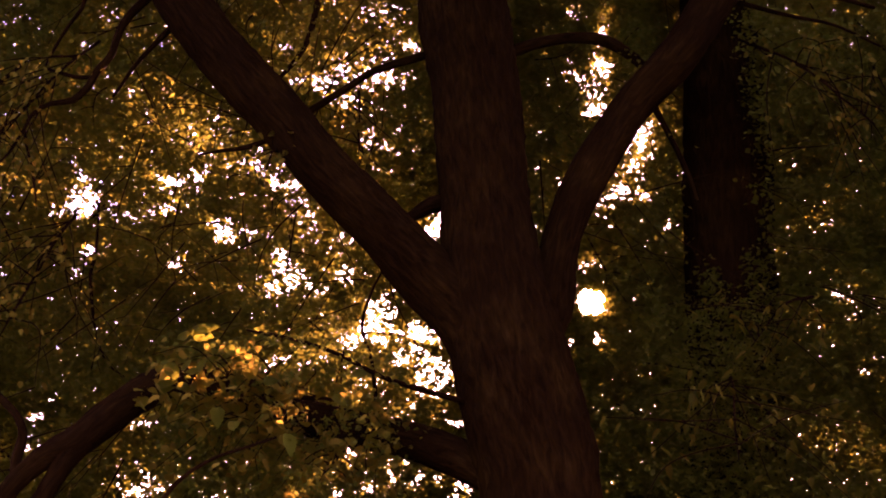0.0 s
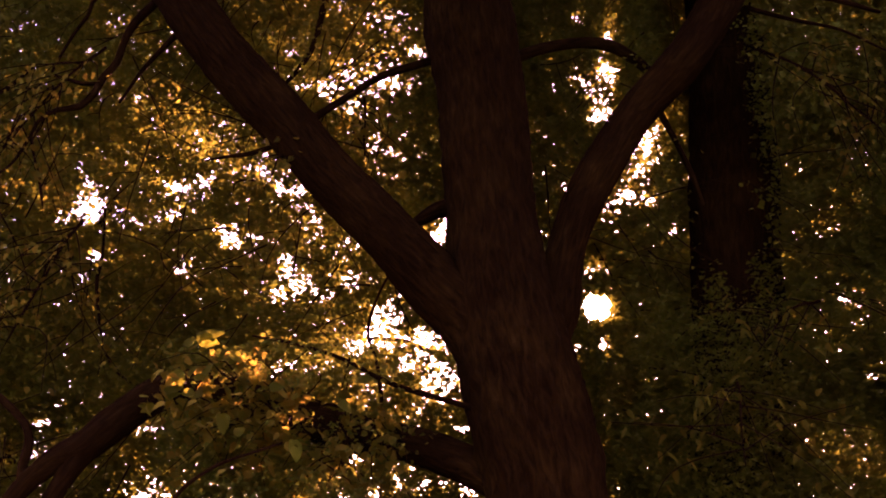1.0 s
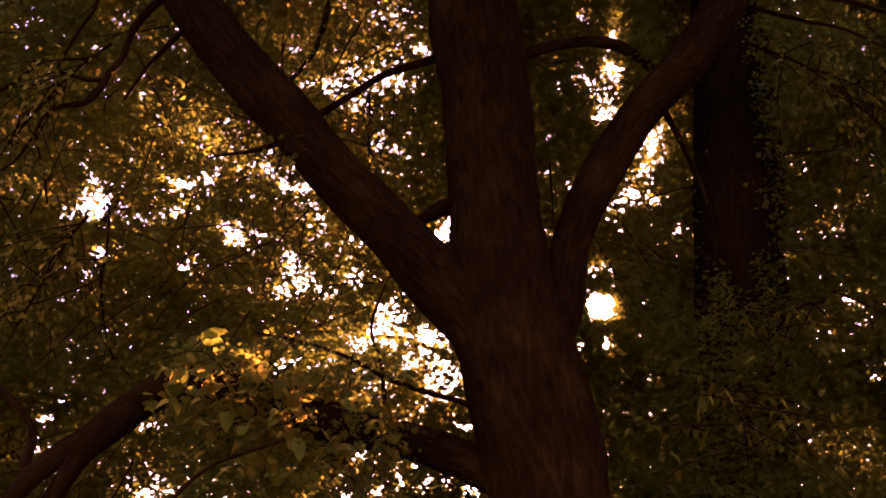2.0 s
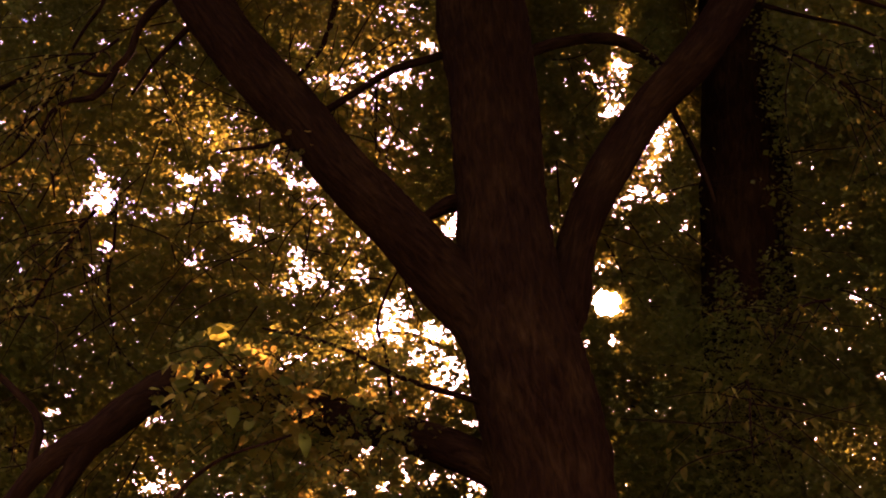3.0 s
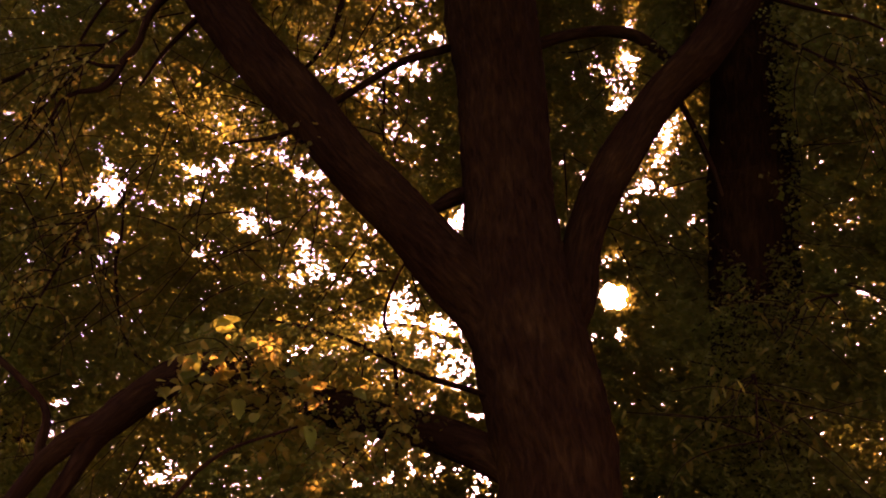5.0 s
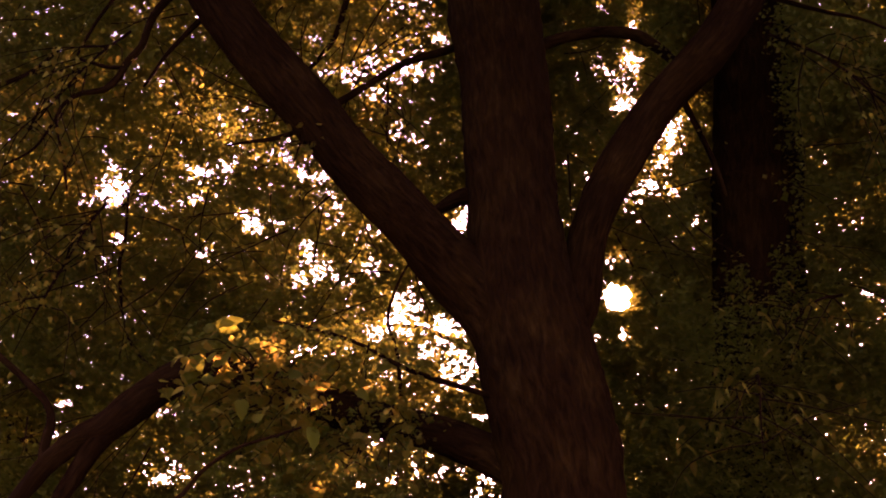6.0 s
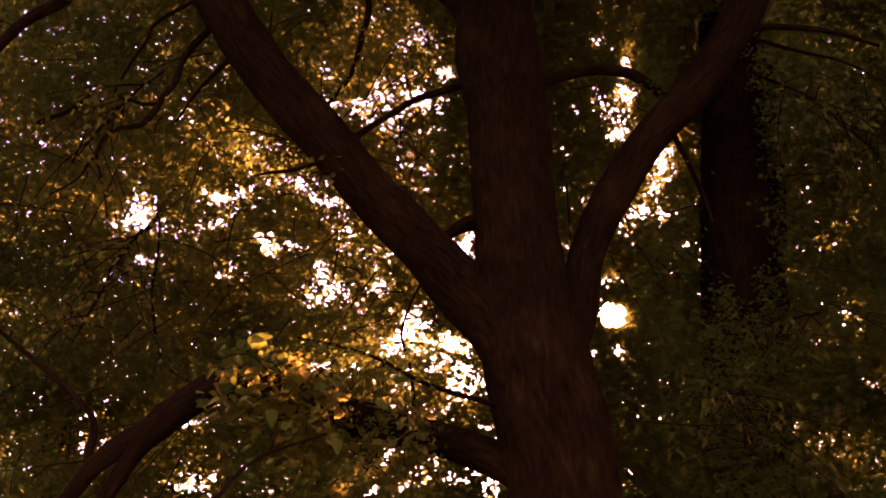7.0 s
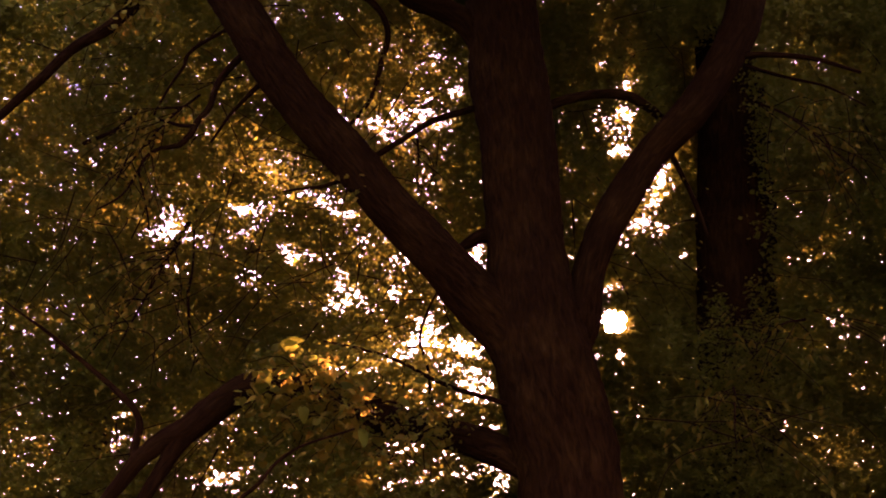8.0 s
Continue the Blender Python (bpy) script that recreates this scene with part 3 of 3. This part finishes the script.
OPEN_CORE = [(-18.9, 21.8, 0.55, 0.73, 0.68), (-19.5, 21.3, 0.46, 0.30, 0.45), (-11.3, 20.9, 0.55, 0.36, 0.58), (-14.7, 23.2, 0.53, 0.36, 0.45),
    (-6.3, 28.9, 0.55, 0.33, 0.75), (-2.1, 29.3, 0.63, 0.39, 0.85), (-3.2, 29.6, 0.49, 0.30, 0.60), (-4.9, 29.8, 0.42, 0.36, 0.60), (-7.8, 19.0,
    0.54, 0.42, 0.70), (-8.7, 17.9, 0.38, 0.27, 0.60), (-3.0, 16.1, 0.54, 0.73, 0.65), (-2.0, 16.8, 0.38, 0.42, 0.60), (-0.5, 15.5, 0.47, 0.79,
    0.85), (-1.3, 14.4, 0.38, 0.36, 0.60), (12.7, 25.6, 0.34, 0.42, 0.85), (10.1, 27.4, 0.41, 0.39, 0.60), (10.7, 29.5, 0.45, 0.39, 0.50)]
OPENINGS = np.array(OPEN_LEFT + OPEN_LEFTB + OPEN_MID + OPEN_RIGHT + OPEN_RIGHTB + OPEN_RIGHTC + OPEN_LOW + OPEN_BASE + OPEN_CORE)
DEPTH_OF_LEAVES = 5.4

CROWNS = [  # tree, middle, reach, leaves per cubic metre
    (linden, (0.2, 9.2, 8.0), (7.2, 5.0, 6.6), 5600),
    (shade_tree, (4.4, 11.2, 6.0), (5.2, 3.6, 5.4), 6200),
    (west_tree, (-5.2, 12.6, 6.0), (5.2, 3.4, 5.6), 6200),
    (far_tree, (-0.6, 14.0, 5.6), (4.8, 2.6, 5.2), 5200),
]


def bearings(p):
    d = p - np.array(STAND)
    flat = np.hypot(d[:, 0], d[:, 1])
    return np.degrees(np.arctan2(d[:, 0], d[:, 1])), np.degrees(np.arctan2(d[:, 2], flat)), np.hypot(flat, d[:, 2])


def keep_share(b, e, rng):
    """How many of the leaves stay in the openings cut to the camera's view; the rims are ragged."""
    b = b + rng.normal(0, 0.1, len(b)) + 0.12 * np.sin(e * 5.1 + 2 * np.sin(b * 3.3))
    e = e + rng.normal(0, 0.1, len(e)) + 0.12 * np.sin(b * 4.7 + 2 * np.sin(e * 3.9))
    share = np.ones(len(b))
    for k, (ob, oe, hw, hh, clear) in enumerate(OPENINGS):
        near = np.nonzero((np.abs(b - ob) < 2.4 * hw) & (np.abs(e - oe) < 2.4 * hh))[0]
        db, de = (b[near] - ob) / hw, (e[near] - oe) / hh
        turn = np.arctan2(de, db)
        ragged = 0.0 if clear > 0.97 else min(1.0, hw / 0.7)
        d = np.hypot(db, de) * (1 + (0.3 * np.sin(3 * turn + 1.7 * k) + 0.22 * np.sin(5 * turn + 2.9 * k)) * ragged)
        inside = np.clip((1.25 - d) / 0.35, 0, 1)
        if hw > 0.55 and clear < 0.97:      # sprays left hanging in the wider openings
            spray = np.sin(b[near] * 7.3 + 1.8 * np.sin(e[near] * 4.1 + k)) + np.sin(e[near] * 8.9 + 1.8 * np.sin(b[near] * 5.3 + 2 * k))
            inside = inside * np.clip((1.35 - spray) / 0.4, 0, 1)
        share[near] = np.minimum(share[near], 1 + (min(1.0, -math.log(clear) / DEPTH_OF_LEAVES) - 1) * inside)
    return share


rng = np.random.default_rng(7)
chunks, owner = [], []
for n_tree, (tree, middle, reach, dense) in enumerate(CROWNS):
    volume = 4.19 * reach[0] * reach[1] * reach[2]
    sprays = int(volume * dense / 160)
    q = rng.normal(size=(sprays, 3))
    q *= (rng.uniform(0, 1, sprays) ** (1 / 3) / np.linalg.norm(q, axis=1))[:, None]
    lean = np.repeat(rng.uniform(-0.5, 0.5, (sprays, 2)), 10, axis=0)
    off = rng.normal(0, 1, (sprays * 10, 3)) * (0.34, 0.34, 0.07)
    off[:, 2] -= 0.35 * np.hypot(off[:, 0], off[:, 1]) + (lean * off[:, :2]).sum(1)
    hub = np.repeat(q * reach + middle, 10, axis=0) + off
    hb, he, hd = bearings(hub)
    facing = (np.abs(hb) < 39) & (he > 0.5) & (he < 49) & (hub[:, 1] > 0)
    x, y, z = hub.T * 2.6
    lumps = np.sin(x + 1.3 * np.sin(y * 0.7 + z)) + np.sin(y * 0.9 + 1.2 * np.sin(z * 1.3 + 0.5 * x)) + np.sin(z * 1.7 + 1.4 * np.sin(x * 0.8 - y))
    chance = np.where(facing, np.where(lumps > -0.3, 1.0, 0.3) * (hub[:, 1] > 7.6), 0.06)
    hub = np.repeat(hub[rng.uniform(0, 1, len(hub)) < chance], 16, axis=0)
    p = hub + rng.normal(0, 1, hub.shape) * (0.11, 0.11, 0.06)
    chunks.append(p), owner.append(np.full(len(p), n_tree))
leaves, owner = np.concatenate(chunks), np.concatenate(owner)
b, e, dist = bearings(leaves)
seen_side = (np.abs(b) < 38) & (e > 1.5) & (e < 48) & (leaves[:, 1] > 0)
ok = (leaves[:, 2] > 1.9) & (dist > 3.0)
fuzz = rng.normal(0, 0.55, len(ok))
ok &= ~seen_side | (leaves[:, 1] > 8.95 + 0.15 * np.sin(leaves[:, 0] * 2.0) - 1.1 * ((e < 15.5) & (b > -14.2) & (b < -1))
                     + 1.7 * ((b + fuzz > 13.7) & (b - fuzz < 19.6) & (e > 17.5 + np.sin(b * 2.5) + fuzz) & (e < 34 + fuzz)))
ok &= seen_side | (rng.uniform(0, 1, len(ok)) < 0.35)
leaves, owner, b, e, dist, seen_side = (a[ok] for a in (leaves, owner, b, e, dist, seen_side))
# even the canopy out, smoothly over the sky
STEP = 2.5
gb, ge = (b + 40) / STEP, e / STEP
counts = np.zeros((34, 22))
np.add.at(counts, (gb[seen_side].astype(int), ge[seen_side].astype(int)), 1)
counts = sum(np.roll(np.roll(counts, i, 0), j, 1) * w for i, j, w in
             ((0, 0, 0.4), (1, 0, 0.1), (-1, 0, 0.1), (0, 1, 0.1), (0, -1, 0.1), (1, 1, 0.05), (1, -1, 0.05), (-1, 1, 0.05), (-1, -1, 0.05)))
cb, ce = np.clip(gb - 0.5, 0, 32), np.clip(ge - 0.5, 0, 20)
ib, ie = cb.astype(int), ce.astype(int)
fb, fe = cb - ib, ce - ie
local = ((counts[ib, ie] * (1 - fb) + counts[ib + 1, ie] * fb) * (1 - fe) + (counts[ib, ie + 1] * (1 - fb) + counts[ib + 1, ie + 1] * fb) * fe)
rim = np.clip(np.maximum((np.abs(b) - 29) / 5, (e - 37) / 5), 0, 1)
wanted = 5.6 / (1 + 3.0 * rim) * (425 - 35 * np.clip((e - 17) / 5, 0, 1) * np.clip((-2 - b) / 5, 0, 1) + 60 * np.clip((b - 2) / 8, 0, 1))
wanted = wanted * (1 + 0.4 * np.exp(-((b + 15) / 3.5) ** 2 - ((e - 17.3) / 2.3) ** 2))      # denser at one bearing, to close pinholes in the camera's view
ok = ~seen_side | (rng.uniform(0, 1, len(b)) < wanted / np.maximum(1, local))
leaves, owner, seen_side, rim, b, e = (a[ok] for a in (leaves, owner, seen_side, rim, b, e))
prob = np.where(seen_side, keep_share(b, e, rng), 1.0)
# the same gaps cut again from BACK, to fit the camera's view after it steps back
from_back = leaves - BACK
from_back = BACK + from_back * ((9.6 - BACK[1]) / np.maximum(from_back[:, 1], 1.0))[:, None]
b2, e2, _ = bearings(from_back)
prob = np.where(seen_side & (leaves[:, 1] > 8.95), np.minimum(prob, 0.3 + 0.7 * keep_share(b2, e2, rng)), prob)
# lanes cleared of leaves so the low sun reaches spots chosen in the camera's view: a lit place and the lane's half
# width
SUN_LANES = [((-1.43, 7.95, 4.16), 0.10), ((-1.28, 7.85, 4.07), 0.11), ((-1.06, 8.15, 3.90), 0.10), ((-0.97, 7.95, 3.79), 0.08), ((-1.12, 7.85,
             3.65), 0.08), ((-0.92, 8.15, 3.70), 0.11), ((-1.50, 8.05, 3.83), 0.08), ((-1.65, 7.95, 3.97), 0.11), ((-0.90, 8.05, 3.35), 0.10),
             ((-0.73, 7.95, 3.27), 0.08), ((-1.00, 8.05, 3.13), 0.08), ((-0.38, 7.85, 3.66), 0.11), ((-0.54, 8.05, 3.89), 0.10), ((-0.61, 7.95,
             3.51), 0.08), ((-0.27, 8.05, 3.45), 0.10), ((-1.66, 7.85, 4.3), 0.12), ((-1.88, 7.82, 3.95), 0.15), ((-2.5, 9.8, 7.2), 0.36),
             ((-4.4, 9.8, 5.2), 0.2), ((0.85, 9.6, 7.1), 0.16)]
ray = np.array(heading(SUN_BEARING - 1.6, SUN_ELEVATION))
for n_lane, (lit, width) in enumerate(SUN_LANES):
    d = leaves - np.array(lit)
    t = d @ ray
    off = np.linalg.norm(d - t[:, None] * ray, axis=1)
    prob *= np.where((t > 0.25) & (off < width), 0.14 if n_lane < 17 else 0.25, 1.0)
ok = rng.uniform(0, 1, len(prob)) < prob
leaves, owner, seen_side, rim = leaves[ok], owner[ok], seen_side[ok], rim[ok]
sizes = np.where(seen_side, rng.uniform(0.042, 0.088, len(leaves)) * (1 + 0.8 * rim), rng.uniform(0.2, 0.3, len(leaves)))
# sized to fit the camera's view: more and smaller leaves in front, fewer and larger ones deep in the crowns
outer = seen_side & (leaves[:, 1] < 11.2) & (rim < 0.3)
deep = seen_side & (leaves[:, 1] > 11.8)
sizes = np.where(outer, sizes * 0.70, np.where(deep, sizes * 1.3, sizes))
ok = ~deep | (rng.uniform(0, 1, len(leaves)) < 0.58)
more = leaves[outer] + rng.normal(0, 0.045, (int(outer.sum()), 3)) * (1, 1, 0.5)
leaves, owner, sizes = (np.concatenate([x[ok], y]) for x, y in ((leaves, more), (owner, owner[outer]), (sizes, sizes[outer] * rng.uniform(0.8, 1.2, len(more)))))
for n_tree, (tree, middle, reach, dense) in enumerate(CROWNS):
    mine = owner == n_tree
    crown = part_of("crown", foliage_mesh("crown", leaves[mine], sizes[mine], rng), LEAF, tree)
    tagged(crown, kind="stuff")

for tree, middle in ((behind_a, (-4.5, -6.5, 7.5)), (behind_b, (4.8, -5.5, 7.5)), (beside_a, (-10.5, 0.5, 7.5)), (beside_b, (10.5, 1.0, 7.5))):
    q = rng.normal(size=(950, 3))
    q *= (rng.uniform(0, 1, 950) ** (1 / 3) / np.linalg.norm(q, axis=1))[:, None]
    p = np.repeat(q * (5.2, 5.2, 5.6) + middle, 12, axis=0)
    p = p + rng.normal(0, 0.3, p.shape)
    p = p[(p[:, 1] < -2.6) | (np.abs(p[:, 0]) > 5.0)]
    crown = part_of("crown", foliage_mesh("crown", p, rng.uniform(0.2, 0.32, len(p)), rng), LEAF, tree)
    tagged(crown, kind="stuff")


def twig_lines(rng, low, high, n, lean):
    """Thin drooping twigs with a few side shoots."""
    lines = []
    for _ in range(n):
        p, d = rng.uniform(low, high), rng.normal(0, 0.5, 3) + lean
        d, length, r = d / np.linalg.norm(d), rng.uniform(0.35, 1.1), rng.uniform(0.004, 0.009)
        bend = rng.normal(0, 0.12, 3) - (0, 0, 0.12)
        stops = [p, p + d * length * 0.35 + bend * 0.3, p + d * length * 0.7 + bend * 0.8, p + d * length + bend * 1.6]
        lines.append([(*q, r * k) for q, k in zip(stops, (1, 0.8, 0.6, 0.3))])
        for k in range(rng.integers(1, 4)):
            q = stops[1 + k % 2] + rng.normal(0, 0.01, 3)
            e = d + rng.normal(0, 0.7, 3)
            e = e / np.linalg.norm(e) * length * rng.uniform(0.25, 0.5)
            lines.append([(*q, r * 0.6), (*(q + e * 0.5 - (0, 0, 0.02)), r * 0.45), (*(q + e - (0, 0, 0.08)), r * 0.25)])
    return lines


rng = np.random.default_rng(23)
for tree, lines in ((linden, twig_lines(rng, (-4.6, 8.55, 3.2), (-0.3, 9.2, 8.6), 130, (-0.5, 0, -0.25)) + twig_lines(rng, (1.0, 8.8, 5.5), (2.3, 9.3, 8.6), 22, (0.3, 0, -0.4))),
                    (shade_tree, twig_lines(rng, (1.6, 9.0, 3.0), (4.6, 9.8, 8.6), 60, (0.4, 0, -0.3)))):
    tagged(part_of("twig", tube_mesh("twig", lines, 5, 0.12, 0.1, 71, 0.01), BARK, tree, "thin bare twigs among the leaves"), kind="stuff")

# ---------------------------------------------------------------- hanging boughs with single leaves
BROAD = [broad_leaf_mesh(s) for s in range(5)]
OLIVE = [broad_leaf_mesh(s, LEAF_OLIVE) for s in (11, 12, 13)]


def bough(tree, root, tips, per_twig, size, seed, label, slim=1.0, lead=(), sunny=()):
    """Twigs from a root to their tips, set with single broad leaves."""
    rng = np.random.default_rng(seed)
    spots = []
    middle = np.mean(tips, axis=0)
    stem = [(*root, 0.016), (*((np.array(root) + middle) / 2 + (0, 0, 0.1)), 0.012), (*(middle + 0.25 * (middle - root)), 0.004)]
    lines, along = [stem], glide(stem, 0.02)
    for tx, ty, tz in tips:
        start = along[int(len(along) * rng.uniform(0.05, 0.95))][:3]
        mid = (start + (tx, ty, tz)) / 2 + rng.normal(0, 0.06, 3) + (0, 0, 0.08)
        line = [(*start, 0.007), (*mid, 0.005), (tx, ty, tz, 0.0025)]
        lines.append(line)
        path = glide(line, 0.02)
        for k in range(per_twig):
            spots.append(path[int(len(path) * rng.uniform(0.25, 1.0)) - 1][:3] + rng.normal(0, 0.07, 3))
    spots = np.array(spots)
    hb, he, hd = bearings(spots)
    shaded = np.zeros(len(spots), bool)
    for lit, width in SUN_LANES[:17]:
        d = spots - np.array(lit)
        t = d @ ray
        shaded |= (t > 0.06) & (np.linalg.norm(d - t[:, None] * ray, axis=1) < width * 0.9)
    spots = spots[(keep_share(hb, he, rng) > 0.6) & ~shaded]
    glints = [np.array(lit) + rng.normal(0, 0.045, 3) for lit in sunny for _ in range(4)]
    spots = np.concatenate([spots, np.array(glints).reshape(-1, 3)])
    holder = part_of("bough", tube_mesh("bough", lines, 6, 0.08, 0.1, seed, 0.01), BARK, tree, label)
    tip, side, face = leaf_frames(rng, len(spots), 0.75 if slim == 1 else 1.1)
    for s, t, w, f in zip(spots, tip, side, face):
        k = rng.uniform(*size)
        leaf = new("leaf", BROAD[rng.integers(len(BROAD))])
        leaf.parent = holder
        m = Matrix((t, w, f)).transposed().to_4x4()
        leaf.matrix_basis = Matrix.Translation(s) @ m @ Matrix.Diagonal((k, k * slim, k, 1))
    for n, (*spot, k, turn, tilt) in enumerate(lead):
        leaf = new("leaf", OLIVE[n % len(OLIVE)])
        leaf.parent = holder
        leaf.matrix_basis = Matrix.Translation(spot) @ pose(0, 0, 0, 0, -tilt, 0) @ pose(0, 0, 0, 90 - turn, 0, 0) @ Matrix.Scale(k, 4)
    return holder


def fan(rng, low, high, n):
    return [tuple(rng.uniform(low, high)) for _ in range(n)]


rng = np.random.default_rng(19)
# broad olive leaves at the tip of the hanging bough: place, length, turn and tilt
OLIVE_LEAVES = [(-1.76, 7.82, 4.30, 0.215, 46, 12), (-1.84, 7.82, 4.24, 0.095, 20, 60), (-1.74, 7.82, 4.28, 0.147, 15, -5), (-1.81, 7.82, 4.01,
    0.104, 45, 55), (-1.76, 7.82, 3.98, 0.113, 40, 30), (-1.68, 7.82, 4.01, 0.113, 45, 70), (-1.96, 7.82, 3.93, 0.104, 50, 50), (-1.98, 7.82,
    3.88, 0.147, 45, 25), (-1.96, 7.82, 3.82, 0.130, 50, 35), (-1.84, 7.82, 3.89, 0.104, 35, -15), (-1.55, 7.82, 3.72, 0.156, 50, -75), (-1.50,
    7.82, 4.18, 0.104, 30, -40), (-1.92, 7.82, 4.05, 0.147, 40, -60), (-1.20, 7.82, 3.91, 0.113, 30, 10), (-0.69, 7.82, 3.79, 0.130, 45, -30),
    (-1.01, 7.82, 3.52, 0.173, 55, -80), (-0.54, 7.82, 3.96, 0.113, 35, 15)]
SUNLIT = "hanging bough with sunlit broad leaves"
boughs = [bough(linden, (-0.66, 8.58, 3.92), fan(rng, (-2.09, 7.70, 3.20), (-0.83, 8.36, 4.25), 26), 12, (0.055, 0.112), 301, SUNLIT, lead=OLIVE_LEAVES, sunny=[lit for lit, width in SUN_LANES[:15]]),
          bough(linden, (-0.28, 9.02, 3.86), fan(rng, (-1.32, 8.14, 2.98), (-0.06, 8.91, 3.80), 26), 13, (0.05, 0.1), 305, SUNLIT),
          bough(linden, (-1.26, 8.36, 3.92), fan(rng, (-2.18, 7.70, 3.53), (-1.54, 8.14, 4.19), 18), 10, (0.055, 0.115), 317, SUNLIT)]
bough(linden, (-1.25, 8.35, 6.05), fan(rng, (-1.5, 8.05, 5.65), (-0.95, 8.25, 6.0), 6), 4, (0.045, 0.07), 319, "small sprout on the leaning limb")
UPPER = "leafy bough hanging from an upper limb"
bough(linden, (-2.9, 8.4, 7.2), fan(rng, (-4.3, 8.0, 5.4), (-2.9, 8.5, 6.9), 26), 10, (0.04, 0.07), 331, UPPER, slim=0.85)
bough(linden, (-3.0, 8.6, 5.6), fan(rng, (-4.0, 8.1, 4.0), (-2.2, 8.6, 5.4), 26), 10, (0.04, 0.07), 333, UPPER, slim=0.85)
bough(linden, (-0.6, 8.8, 6.9), fan(rng, (-1.0, 8.5, 5.8), (-0.1, 8.9, 6.8), 12), 8, (0.045, 0.08), 335, UPPER)
bough(linden, (-3.7, 8.25, 8.2), fan(rng, (-5.0, 7.9, 7.7), (-3.2, 8.3, 8.7), 26), 14, (0.05, 0.09), 341, UPPER)
bough(shade_tree, (2.95, 8.6, 7.3), fan(rng, (3.0, 8.2, 5.6), (4.3, 8.6, 7.4), 22), 10, (0.04, 0.07), 337, UPPER, slim=0.85)
bough(shade_tree, (2.6, 8.9, 4.2), fan(rng, (1.2, 7.7, 2.8), (3.4, 8.6, 3.9), 14), 5, (0.08, 0.13), 311, "shaded hanging bough with slender leaves", slim=0.5)
bough(shade_tree, (3.4, 8.9, 4.9), fan(rng, (2.0, 8.2, 3.6), (3.7, 8.8, 4.9), 12), 4, (0.07, 0.11), 313, "shaded hanging bough with slender leaves", slim=0.5)


def motions():
    """The air is nearly still: the sunlit boughs sink a little as a breath of wind dies away."""
    for k, holder in enumerate(boughs):
        walk(holder, [(0, pose(0.002, 0, 0.019)), (0.5, pose(0, 0, 0.017)), (1, pose(-0.001, 0, 0.015)), (1.5, pose(0, 0, 0.008)),
                      (3, pose(0.005, 0, 0.002)), (3.5, pose(0, 0, 0.003)), (4.5, pose(0, 0, -0.001)), (6, pose(-0.008, 0, -0.003)), (8, pose(-0.006, 0, -0.004))])


motions()
